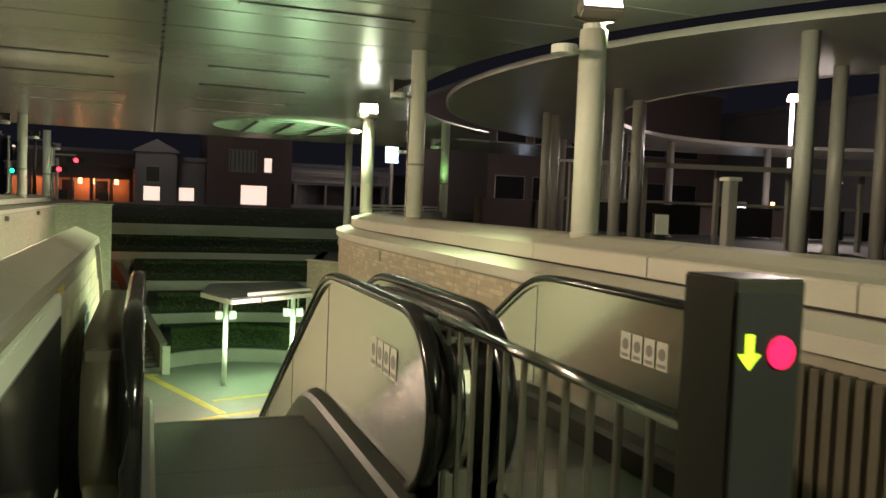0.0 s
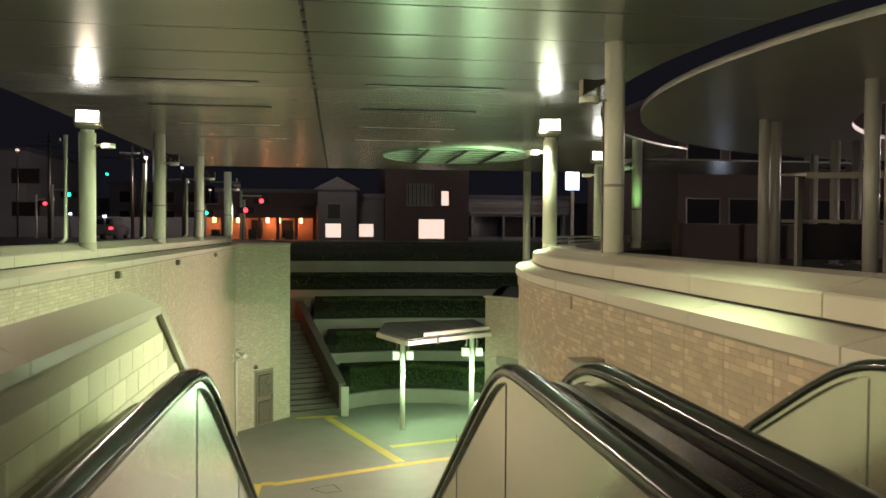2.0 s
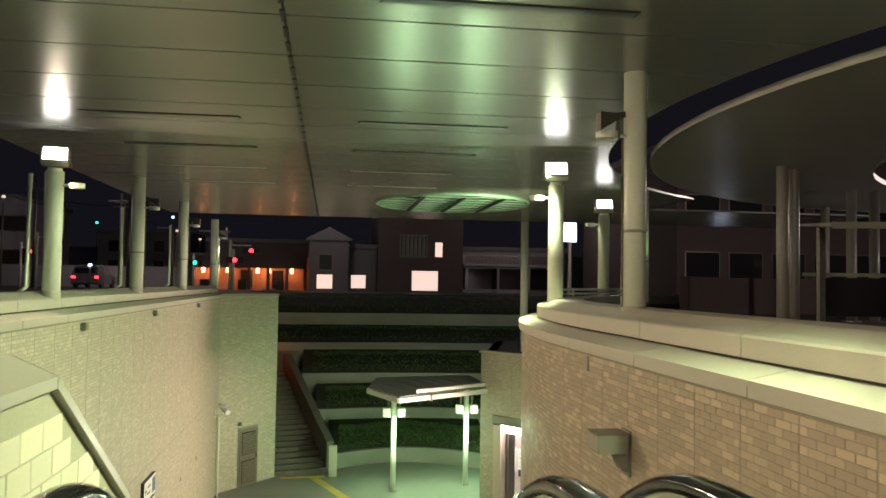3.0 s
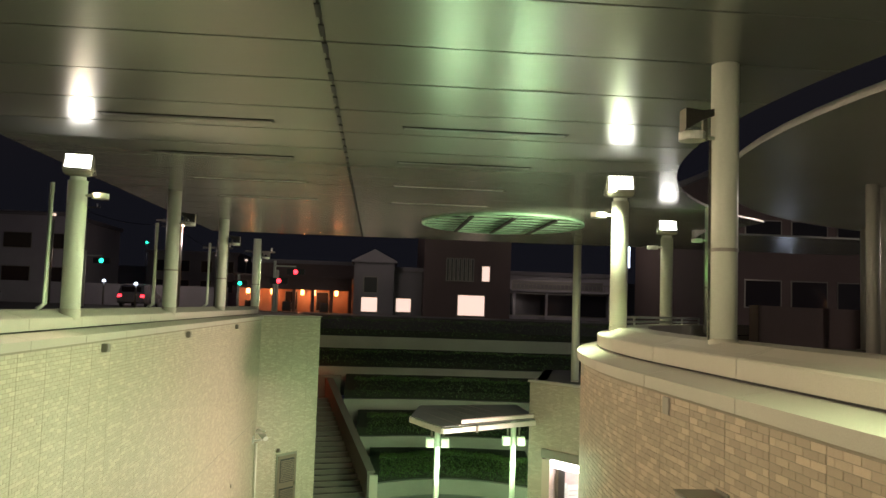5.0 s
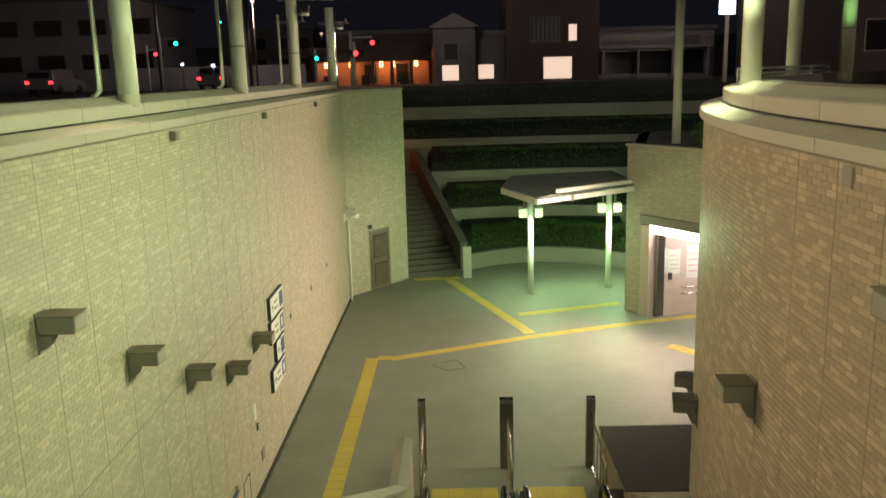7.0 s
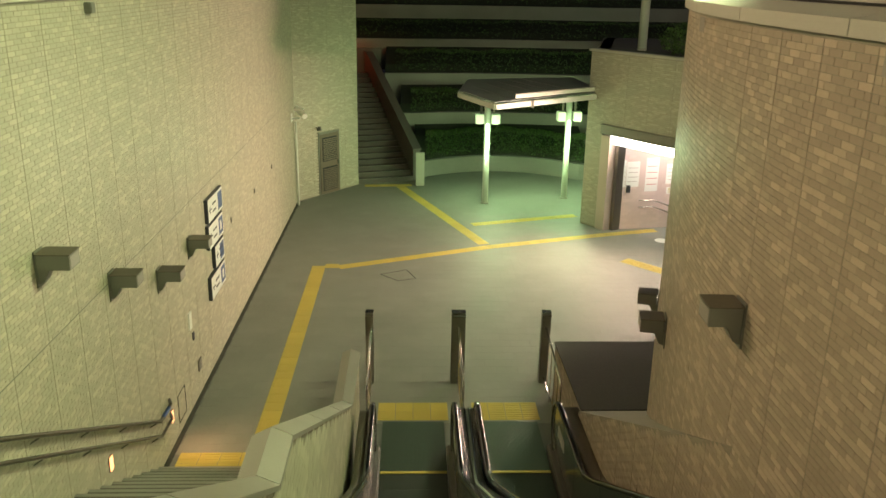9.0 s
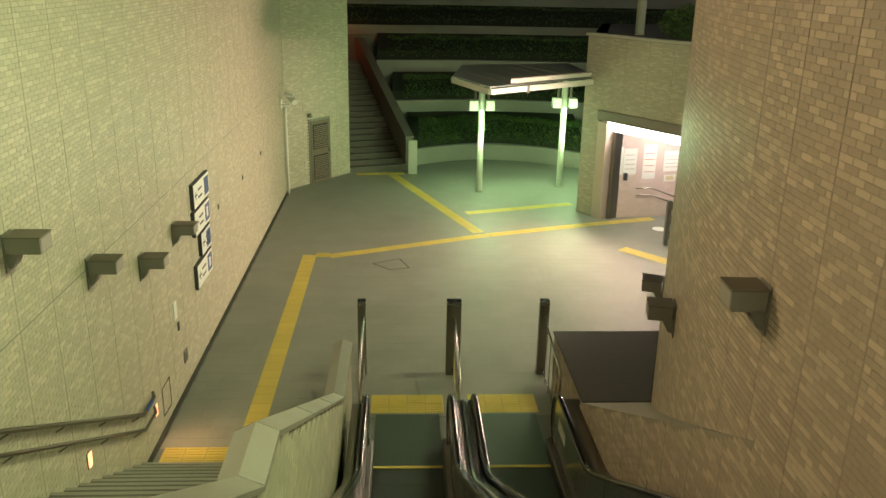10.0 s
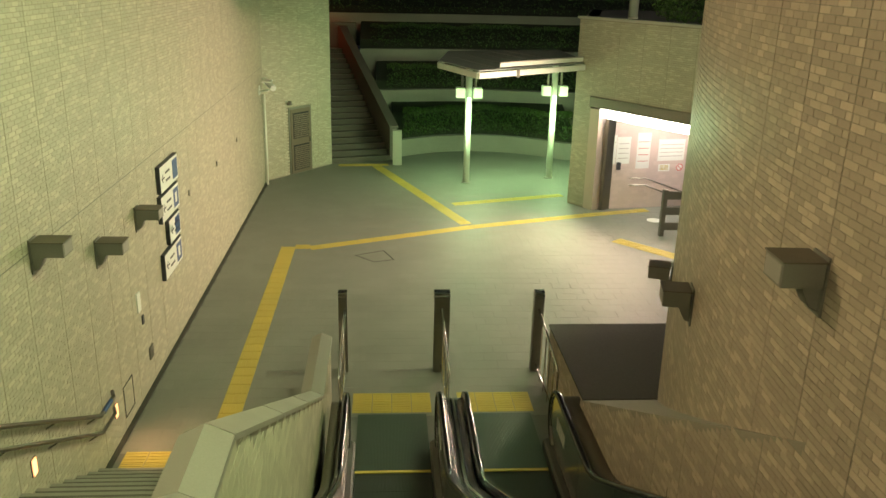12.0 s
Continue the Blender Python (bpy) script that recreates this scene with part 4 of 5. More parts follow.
lo = [bm.verts.new(p + Vector((0, 0, 0.03))) for p in (cA, cB, cC, cD, cE)]
hi = [bm.verts.new(p + Vector((0, 0, 0.06))) for p in (cA, cB, cC, cD, cE)]
bm.faces.new(lo[::-1]), bm.faces.new(hi)
for i in range(5):
    bm.faces.new((lo[i], lo[(i + 1) % 5], hi[(i + 1) % 5], hi[i]))
part("roof_pane", bm, M_GLASSR, sh, "grey glazed roof pane")
for k in range(1, 6):
    t = k / 6
    a, b = cB.lerp(cC, t), cA.lerp(cE, t).lerp(cD, t * 0.6)
    part("rafter", loft([[p + Vector((dx, 0, dz)) for dx, dz in ((-0.018, 0.062), (0.018, 0.062), (0.018, 0.078), (-0.018, 0.078))] for p in (a, b)]), M_CAP, sh)
ea, eb = cB.lerp(cC, 0.17) + Vector((0.03, 0.12, 0)), cB.lerp(cC, 1.07) + Vector((0.03, 0.12, 0))
part("upper_fascia", loft([[p + Vector((0, dy, dz)) for dy, dz in ((-0.04, 0.085), (0.04, 0.085), (0.04, 0.20), (-0.04, 0.20))] for p in (ea, eb)]), M_COLUMN, sh)
part("fascia_lip", loft([[p + Vector((0, dy, dz)) for dy, dz in ((-0.055, 0.19), (0.04, 0.201), (0.04, 0.215), (-0.055, 0.215))] for p in (ea, eb)]), M_CAP, sh)
pt = cB.lerp(cC, 0.33)
part("downpipe_clip", box(pt.x - 0.04, pt.x + 0.04, pt.y - 0.09, pt.y - 0.05, pt.z - 0.18, pt.z + 0.02), M_CAP, sh)
for px, py in ((2.49, 32.6), (5.21, 33.29)):
    pp = thing("shelter_post", "white steel post with mint-lit tube light", "post", "shelter posts", (px, py, F))
    smooth(part("shaft", tube((0, 0, 0), (0, 0, 3.7), 0.1, seg=20), M_COLUMN, pp))
    part("base_plate", tube((0, 0, 0), (0, 0, 0.03), 0.16, seg=20), M_CAP, pp)
    for s in (-1, 1):
        part("bracket_box", box(s * 0.26 - 0.13, s * 0.26 + 0.13, -0.2, 0.1, 2.62, 2.92, bevel=0.01), M_COLUMN, pp)
        part("strut", tube((s * 0.2, 0, 2.9), (s * 0.2, 0, 3.75), 0.04, seg=10), M_STEELD, pp)
    part("tube_light", box(-0.03, 0.03, -0.15, -0.105, 1.5, 2.62, bevel=0.006), G_TUBE, pp, "glowing mint tube light")

# ---- entrance building ----
U = Vector((0.56, -0.83)).normalized()


def face(t, out=0.0):
    """Point of the entrance's front at t metres from its corner, moved out into the court."""
    return 5.2 + U.x * t + U.y * out, 30.35 + U.y * t - U.x * out


def front(t0, t1, o0, o1, z0, z1):
    return loft([[(*face(t0, o1), z), (*face(t1, o1), z), (*face(t1, o0), z), (*face(t0, o0), z)] for z in (z0, z1)])


en = structure("wall_entrance", front(0, 0.62, -0.5, 0, F, -0.79), M_GROUT, "tiled corner pier of the entrance building")
st2 = structure("wall_lintel", front(0.62, 7.3, -0.5, 0, -3.0, -0.79), M_GROUT, "tiled wall over the lit entrance")
structure("roof_entrance", loft([[(*face(0, -0.25), z), (*face(7.3, -0.25), z), (15.6, 26.5, z), (15.6, 36.0, z), (6.8, 36.0, z)] for z in (-0.84, -0.80)]), M_VOID, "flat dark roof of the entrance building")
structure("trim_entrance", front(-0.06, 7.35, -0.28, 0.05, -0.79, -0.73), M_STONE, "pale stone edge along the entrance roof")
structure("wall_entrance_side", loft([[(5.25, 30.3, z), (6.9, 36.0, z), (7.2, 36.0, z), (5.75, 30.6, z)] for z in (F, -0.8)]), M_GROUT, "tiled side wall of the entrance building")
# satin steel with the entrance's pink light mixed into its colour
M_JAMB = material("pink_lit_portal_panel", (0.58, 0.48, 0.42), 0.4, 0.3, 0.05)
fr = tagged(new("entrance_portal"), "brushed steel frame of the lit entrance", "frame")
part("jamb", front(0.62, 0.95, -0.35, 0.02, F, -3.1), M_JAMB, fr)
part("jamb_inner", front(1.0, 1.12, -0.5, -0.2, F, -3.1), M_STEELD, fr)
part("header", front(0.6, 7.2, -0.1, 0.05, -3.05, -2.78), M_STEELD, fr)
tube_l = thing("entrance_strip_light", "long bright white strip light over the entrance", "light")
part("housing", front(0.9, 6.8, -0.3, -0.1, -3.08, -3.06), M_WHITE, tube_l)
part("diffuser", front(0.9, 6.8, -0.28, -0.05, -3.30, -3.085), G_LINTEL, tube_l, "glowing white diffuser")


def inner(s):
    return 5.98 + s * 0.985, 29.66 + s * 0.17, 0.17, -0.985


inn = structure("wall_inner", loft([[(5.98, 29.66, z), (15.4, 31.285, z), (15.4, 31.5, z), (5.98, 29.86, z)] for z in (F, -3.0)]), M_PINKT, "pale pink tiled wall inside the entrance")
structure("ceiling_entrance", loft([[(*face(1.0, -0.5), z), (*face(7.2, -0.5), z), (15.4, 26.5, z), (15.4, 31.2, z)] for z in (-3.0, -2.96)]), M_WHITE, "white ceiling inside the entrance")


def poster(s0, s1, z0, z1, lab, mark):
    g = thing("poster", lab, "poster", "entrance posters")
    def q(s, out, z):
        x, y, nx, ny = inner(s)
        return (x + nx * out, y + ny * out, z)
    part("sheet", loft([[q(s0, 0.002, z), q(s1, 0.002, z), q(s1, 0.012, z), q(s0, 0.012, z)] for z in (z0, z1)]), M_WHITE, g)
    for k in range(4):
        zz = z0 + (z1 - z0) * (0.2 + 0.18 * k)
        part("text_bar", loft([[q(s0 + 0.05, 0.013, z), q(s1 - 0.05, 0.013, z), q(s1 - 0.05, 0.015, z), q(s0 + 0.05, 0.015, z)] for z in (zz, zz + 0.018)]), mark, g)


M_PALEINK = material("pale_grey_ink", (0.42, 0.37, 0.36), 0.5)
poster(0.35, 0.75, -4.6, -3.85, "white notice sheet with lines of text", M_PALEINK)
poster(0.95, 1.35, -4.75, -3.75, "white map poster with red lines", material("red_map_ink", (0.5, 0.12, 0.1), 0.5))
poster(1.6, 2.4, -4.55, -3.95, "wide framed white notice on the wall", M_PALEINK)
poster(1.65, 2.0, -4.85, -4.65, "small yellow and white notice", M_YELLOW)
poster(0.25, 0.33, -4.6, -3.8, "narrow yellow strip notice", M_YELLOW)
nx_, ny_, ox_, oy_ = inner(2.3)
ban = thing("prohibition_sign", "round white sign with a red ring and bar", "sign")
part("disc", tube((nx_ + ox_ * 0.004, ny_ + oy_ * 0.004, -4.75), (nx_ + ox_ * 0.012, ny_ + oy_ * 0.012, -4.75), 0.11, seg=24), M_WHITE, ban)
part("ring", loft([[(nx_ + ox_ * 0.014 + r * math.cos(a) * 0.985, ny_ + oy_ * 0.014 + r * math.cos(a) * 0.17, -4.75 + r * math.sin(a)) for r in (0.08, 0.105)] for a in np.linspace(0, 2 * math.pi, 25)], closed=False), material("red_sign_paint", (0.55, 0.04, 0.04), 0.4), ban)
part("bar", loft([[(nx_ + ox_ * o + k * 0.985, ny_ + oy_ * o + k * 0.17, -4.75 - k + h) for o, h in ((0.013, -0.015), (0.016, -0.015), (0.016, 0.015), (0.013, 0.015))] for k in (-0.06, 0.06)]), bpy.data.materials["red_sign_paint"], ban)
hr2 = thing("wall_handrail", "double thin steel handrail inside the entrance", "handrail")
for dz in (0, -0.2):
    smooth(part("rail", pipe([(6.75, 29.68, -5.0 + dz), (7.2, 29.76, -5.0 + dz), (9.2, 30.1, -5.75 + dz)], 0.02), M_STEEL, hr2))
jp = thing("intercom_box", "small dark intercom box on the wall", "box")
part("body", box(6.35, 6.45, 29.62, 29.72, -4.75, -4.55), M_INK, jp)
ext = thing("stub_barrier", "dark steel post with short horizontal boards", "barrier")
part("post", box(6.9, 7.0, 27.2, 27.35, F, F + 1.2), M_STEELD, ext)
for z in (0.15, 0.55, 0.95):
    part("board", box(7.0, 8.4, 27.25, 27.3, F + z, F + z + 0.2), M_STEELD, ext)
tagged(part("floor_sticker", tube((7.2, 28.6, F), (7.2, 28.6, F + 0.004), 0.2, seg=24), M_WHITE), "round pale floor marking before the entrance", "marking")

# ---- terraces, hedges, far stair ----
TER = [(37.25, F, -5.30, 0.15, 0.5), (39.0, -4.33, -3.91, 0.05, 0.9), (41.0, -3.07, -2.63, 0.03, 0.9), (43.0, -1.71, -1.41, 0.02, 0.9), (45.0, -0.64, -0.08, 0.02, 1.0)]


def stair_x(y):
    return 0.62 - 0.325 * (y - 35)


def ter_y(i, x):
    k = TER[i][3]
    dx = x - 3.2
    return TER[i][0] - k * (dx * dx if abs(dx) < 3 else 9 + 2 * (abs(dx) - 3)) * (1 if i else 1)


rng = np.random.default_rng(5)
for i, (y0, zb, zt, k, back) in enumerate(TER):
    x_end = 6.6 if i == 0 else 24
    x_start = stair_x(y0 - 1) if i < 3 else -9.0
    xs = np.linspace(x_start, x_end, 34)
    tw = structure("wall_terrace", loft([[(x, ter_y(i, x), F if i == 0 else zb - 1.0), (x, ter_y(i, x), zt), (x, ter_y(i, x) + 0.25, zt), (x, ter_y(i, x) + 0.25, F if i == 0 else zb - 1.0)] for x in xs]), M_CONC, "low curved concrete terrace wall")
    nz = TER[i + 1][1] if i < 4 else 0.85
    ny = 4.0 if i == 4 else 0
    sec = []
    for x in xs:
        ya = ter_y(i, x) + 0.2
        yb = (ter_y(i + 1, x) + 0.05) if i < 4 else 49.1
        sec.append([(x, ya, zt - 0.9), (x, ya, zt - 0.08), (x, ya + 0.35, zt + (nz - zt) * 0.35), (x, yb, nz), (x, yb, zt - 0.9)])
    structure("terrace_bed", loft(sec), M_SOIL, "dark planted terrace bank")
    # leaves
    n = (9000, 9000, 6000, 4000, 4000)[i]
    x = rng.uniform(x_start + 0.4, min(x_end, 13), n)
    ya = np.array([ter_y(i, v) for v in x])
    depth = (TER[i + 1][0] - y0 - 0.3) if i < 4 else 2.5
    t = rng.random(n)
    bump = 0.5 + 0.5 * np.sin(x * 3.1 + i) * np.sin(x * 1.3 + 2 * i)
    hgt = (nz - zt) * 0.85 + 0.12 * bump
    z = zt + hgt * np.minimum(1, t * 2.2) * (0.9 + 0.15 * rng.random(n))
    y = ya + 0.3 + depth * np.maximum(0, (t - 0.35)) * 0.9 + 0.12 * rng.random(n)
    c = np.stack([x, y, z], 1)
    a = rng.normal(size=(n, 3))
    a /= np.linalg.norm(a, axis=1)[:, None]
    b = np.cross(a, rng.normal(size=(n, 3)))
    b /= np.linalg.norm(b, axis=1)[:, None]
    s = rng.uniform(0.025, 0.05, n)[:, None]
    v = np.stack([c - a * s, c - b * s * 0.6, c + a * s, c + b * s * 0.6], 1).reshape(-1, 3)
    f = np.arange(4 * n).reshape(-1, 4)
    tagged(part("hedge", (v.tolist(), [], f.tolist()), M_LEAF), "dense dark green clipped hedge on the terrace", "hedge", kind="stuff")

# bush on the entrance roof
n = 5000
c = rng.normal(size=(n, 3))
c /= np.linalg.norm(c, axis=1)[:, None]
c = c * (0.75 + 0.3 * rng.random((n, 1))) * np.array((1.5, 1.1, 0.55)) + np.array((8.2, 28.7, -0.35))
c = c[c[:, 2] > -0.72]
n = len(c)
a = rng.normal(size=(n, 3)); a /= np.linalg.norm(a, axis=1)[:, None]
b = np.cross(a, rng.normal(size=(n, 3))); b /= np.linalg.norm(b, axis=1)[:, None]
s = rng.uniform(0.025, 0.05, n)[:, None]
v = np.stack([c - a * s, c - b * s * 0.6, c + a * s, c + b * s * 0.6], 1).reshape(-1, 3)
tagged(part("hedge", (v.tolist(), [], np.arange(4 * n).reshape(-1, 4).tolist()), M_LEAF), "low green hedge on the entrance roof", "hedge", kind="stuff")

far = thing("stairs", "grey stone stairs climbing past the pier wall", "stairs")
far.matrix_basis = Matrix.Translation((-1.78, 35.0, F)) @ Matrix.Rotation(radians(18), 4, "Z")
for k in range(20):
    s = part("step", box(0.0, 2.05, k * 0.32, 7.2, k * 0.158, (k + 1) * 0.158), M_STAIR, far)
    part("nosing", box(0.0, 2.05, k * 0.32 - 0.004, k * 0.32 + 0.05, (k + 1) * 0.158 + 0.001, (k + 1) * 0.158 + 0.006), M_CAP, s)
fr2 = thing("stair_parapet", "sloped stone parapet beside the far stairs", "parapet")
fr2.matrix_basis = far.matrix_basis.copy()
part("wall", loft([[(2.05, y, -0.0), (2.3, y, -0.0), (2.3, y, z), (2.05, y, z)] for y, z in ((0.05, 1.1), (6.4, 3.95), (9, 3.95))]), M_STAIR, fr2)
part("coping", loft([[(2.02, y, z), (2.33, y, z), (2.33, y, z + 0.06), (2.02, y, z + 0.06)] for y, z in ((0.0, 1.1), (6.4, 3.95), (9, 3.95))]), M_STAIR, fr2)
tagged(part("end_post", box(0.24, 0.54, 34.85, 35.05, F, -4.72, bevel=0.01), M_STONE), "pale stone end post of the stair parapet", "post")
lamp("stair_red_lamp", "POINT", (-3.2, 41.3, -1.3), (0, 0, 0), 25, (1.0, 0.16, 0.05), 0.1)
structure("wall_stair_top", loft([[(-5.6, 41.9, z), (-1.2, 42.0, z), (-1.2, 42.2, z), (-5.6, 42.2, z)] for z in (-3, -1.75)]), M_STAIR, "brown wall at the head of the far stairs")

# ---- tactile paving (pieces) ----


def tactile(pts, w=0.3, group="tactile line"):
    """A run of yellow guide tiles between points, each with four raised bars."""
    g = thing("tactile_line", "yellow tactile guide tiles set in grey paving", "paving", "tactile lines")
    for a, b in zip(pts, pts[1:]):
        a, b = Vector((*a, F)), Vector((*b, F))
        d_ = b - a
        n = max(1, round(d_.length / 0.3))
        u = d_.normalized()
        m0 = Matrix(((u.x, -u.y, 0, 0), (u.y, u.x, 0, 0), (0, 0, 1, 0), (0, 0, 0, 1)))
        for i in range(n):
            c = a + d_ * ((i + 0.5) / n)
            ob = new("tile", TAC)
            ob.parent = g
            ob.matrix_basis = Matrix.Translation(c) @ m0 @ Matrix.Diagonal((d_.length / n / 0.3, w / 0.3, 1, 1))


bm = box(-0.146, 0.146, -0.146, 0.146, 0.0, 0.004)
for k in range(4):
    yk = -0.105 + k * 0.07
    box(-0.13, 0.13, yk - 0.012, yk + 0.012, 0.004, 0.009, bm)
TAC = bpy.data.meshes.new("tile")
bmesh.ops.recalc_face_normals(bm, faces=bm.faces)
bm.to_mesh(TAC)
bm.free()
TAC.materials.append(M_YELLOW)
tactile([(-2.25, 17.8), (-2.25, 26.35)], 0.34)
tactile([(-2.1, 26.35), (-1.75, 26.35)])
tactile([(-1.75, 26.25), (2.2, 27.95), (5.4, 29.05), (7.3, 29.6)])
tactile([(2.1, 28.2), (-0.3, 34.75)], 0.33)
tactile([(1.9, 30.1), (5.2, 31.15)])
tactile([(-1.55, 34.8), (0.1, 34.95)])
tactile([(5.7, 26.9), (7.2, 25.2)], 0.4)
for x0, x1 in ((-0.47, 0.72), (1.13, 2.26), (-3.45, -1.25)):
    for y in ((18.8, 19.1) if x0 > -1 else (17.25, 17.55)):
        tactile([(x0, y), (x1, y)], 0.3)
mh = thing("manhole_cover", "square paved manhole cover with dark edges", "cover")
for p, q in (((-0.67, 25.73), (-0.24, 25.28)), ((-0.24, 25.28), (0.2, 25.44)), ((0.2, 25.44), (-0.03, 26.07)), ((-0.03, 26.07), (-0.67, 25.73))):
    a, b = Vector((*p, F + 0.004)), Vector((*q, F + 0.004))
    n_ = Vector((-(b - a).y, (b - a).x, 0)).normalized() * 0.012
    part("edge", loft([[p_ - n_, p_ + n_, p_ + n_ + Vector((0, 0, 0.002)), p_ - n_ + Vector((0, 0, 0.002))] for p_ in (a, b)]), M_SEAM, mh)
lowfloor = bpy.data.objects["floor_lower"]
# paving slabs of the court
rows_ = []
for j in range(66):
    for i in range(40):
        x, y = -3.5 + i * 0.4, 17.8 + j * 0.3
        if y > 37.3:
            continue
        if y < 19.5 and (x < -1.2) is False and x < 5:
            if y < 18.7 or x > 2.5:
                continue
        rows_.append((x + (j % 2) * 0.2, y, F - 0.004))
part("paving_field", boxes_mesh(rows_, (0.1988, 0.1488, 0.004)), material("grey_stone_paving_field", (0.20, 0.205, 0.18), 0.58, 0, 0.24, 8, 0.3, 90, island=0.03), lowfloor, kind="stuff")

# ---- distance ----


def building(name, x0, x1, y0, y1, h, mat, label, wins=(), roof=0.3, base=0.8):
    g = thing("building", label, "building")
    part("wall", box(x0, x1, y0, y1, base, h), mat, g)
    part("roof", box(x0 - 0.2, x1 + 0.2, y0 - 0.2, y1 + 0.2, h, h + roof), M_FAC2, g)
    for wx0, wx1, wz0, wz1, wm in wins:
        w = part("window", box(wx0 - 0.06, wx1 + 0.06, y0 - 0.05, y0 - 0.01, wz0 - 0.06, wz1 + 0.06), M_STEELD, g)
        part("pane", box(wx0, wx1, y0 - 0.07, y0 - 0.051, wz0, wz1), wm, w)
    return g


building("b", 3.4, 9.3, 60, 70, 7.2, M_FAC1, "brown brick building with a lit ground-floor window",
         [(5.75, 7.55, 0.95, 2.3, G_WIN), (7.35, 7.85, 3.3, 4.3, G_WIN)] + [(4.95 + 0.28 * k, 5.05 + 0.28 * k, 3.3, 4.75, M_BLACK) for k in range(7)])
bal = thing("balcony_front", "dark balcony with railings on the pale building", "balcony")
part("slab", box(9.7, 17.2, 62.0, 63.0, 2.75, 2.9), M_FAC3, bal)
part("top_rail", box(9.7, 17.2, 62.0, 62.05, 3.3, 3.36), M_STEELD, bal)
for k in range(26):
    part("baluster", box(9.75 + 0.29 * k, 9.79 + 0.29 * k, 62.0, 62.04, 2.9, 3.3), M_STEELD, bal)
for k in range(4):
    part("post", box(9.9 + 2.3 * k, 10.05 + 2.3 * k, 62.1, 62.25, 0.8, 2.75), M_FAC3, bal)
building("b", 9.6, 17.5, 63, 72, 3.9, M_FAC3, "pale two-storey building with dark balcony", [(9.8, 16.8, 1.1, 2.6, M_DARKGLASS), (10.0, 16.5, 3.0, 3.5, M_FAC2)])
g = building("b", -1.3, 1.4, 60, 66, 4.3, M_FAC2, "grey gabled house with a lit doorway", [(-0.75, 0.3, 1.0, 1.95, G_WIN), (-0.6, 0.25, 2.3, 3.3, M_BLACK)], roof=0.1)
part("gable", loft([[(-1.5, y, 4.4), (1.6, y, 4.4), (0.05, y, 5.2)] for y in (59.8, 66)]), M_FAC2, g)
building("b", 1.45, 3.35, 61, 66, 3.8, M_FAC2, "low grey house with a lit window", [(1.6, 2.6, 1.05, 1.95, G_WIN)])
g = building("b", -9.5, -1.4, 64, 72, 2.9, M_ORANGE, "orange-lit shop front behind posts", [(-6.2, -5.4, 0.95, 2.2, M_DARKGLASS), (-4.0, -3.2, 0.95, 2.2, M_DARKGLASS)])
building("b", -9.8, -1.6, 72.5, 80, 4.6, M_FAC1, "dark brick house behind the shop front")
arc_ = thing("shop_arcade", "dark arcade with posts before the orange shop", "arcade")
part("fascia", box(-9.6, -1.5, 62.6, 62.8, 2.35, 3.2), M_FAC1, arc_)
part("canopy_roof", box(-9.7, -1.4, 62.5, 64.0, 3.2, 3.35), M_FAC1, arc_)
for k in range(7):
    part("post", box(-9.5 + 1.3 * k, -9.28 + 1.3 * k, 62.6, 62.8, 0.8, 2.35), M_FAC1, arc_)
for k in range(3):
    part("planter", box(-8.9 + 2.6 * k, -8.3 + 2.6 * k, 62.9, 63.2, 0.8, 1.5), M_BLACK, arc_)
for x in (-8.8, -7.1, -5.0, -4.2, -2.6):
    lg = thing("wall_lantern", "glowing orange lantern on the shop front", "lantern", "orange lanterns")
    part("lens", box(x - 0.12, x + 0.12, 63.6, 63.7, 2.0, 2.35), G_ORANGE, lg)
    part("bracket", box(x - 0.03, x + 0.03, 63.7, 64, 2.1, 2.2), M_BLACK, lg)
    lamp("lantern_light", "POINT", (x, 63.3, 2.1), (0, 0, 0), 45, (1.0, 0.36, 0.12), 0.15)
building("b", -44, -24, 70, 84, 7.5, M_FAC3, "pale three-storey block with dark windows", [(-42 + 3.4 * k, -40 + 3.4 * k, z, z + 1.1, M_DARKGLASS) for k in range(6) for z in (2.4, 5.0)])
building("b", -23, -14, 90, 100, 6.0, M_FAC2, "dim grey block across the street", [(-22 + 2.2 * k, -21 + 2.2 * k, z, z + 1.1, M_DARKGLASS) for k in range(4) for z in (2.2, 4.2)])
building("b", -60, 60, 110, 120, 5.0, M_FAC2, "long dim row of far buildings")
building("b", 18, 34, 44, 60, 9, M_FAC1, "dark brown block beside the plaza", [(18.5 + 2.4 * k, 20.3 + 2.4 * k, z, z + 1.3, M_DARKGLASS) for k in range(6) for z in (2, 5)])
building("b", 36, 60, 20, 50, 8, M_FAC2, "dim plaza building with faint lit windows", [(37 + 4 * k, 38.2 + 4 * k, 1.6, 2.8, G_WIN if k % 3 == 0 else M_DARKGLASS) for k in range(5)])
tw = thing("wall_street", "pale low street wall", "wall")
part("wall", box(-30, -11, 68, 68.3, 0.8, 2.4), M_FAC3, tw)
sg = thing("lit_street_sign", "tall bright bluish-white lit sign", "sign")
part("pole", box(11.6, 11.75, 42, 42.15, 0.8, 3.6), M_STEELD, sg)
part("panel", box(11.3, 11.95, 41.85, 42.0, 3.6, 5.1), G_COOL, sg)


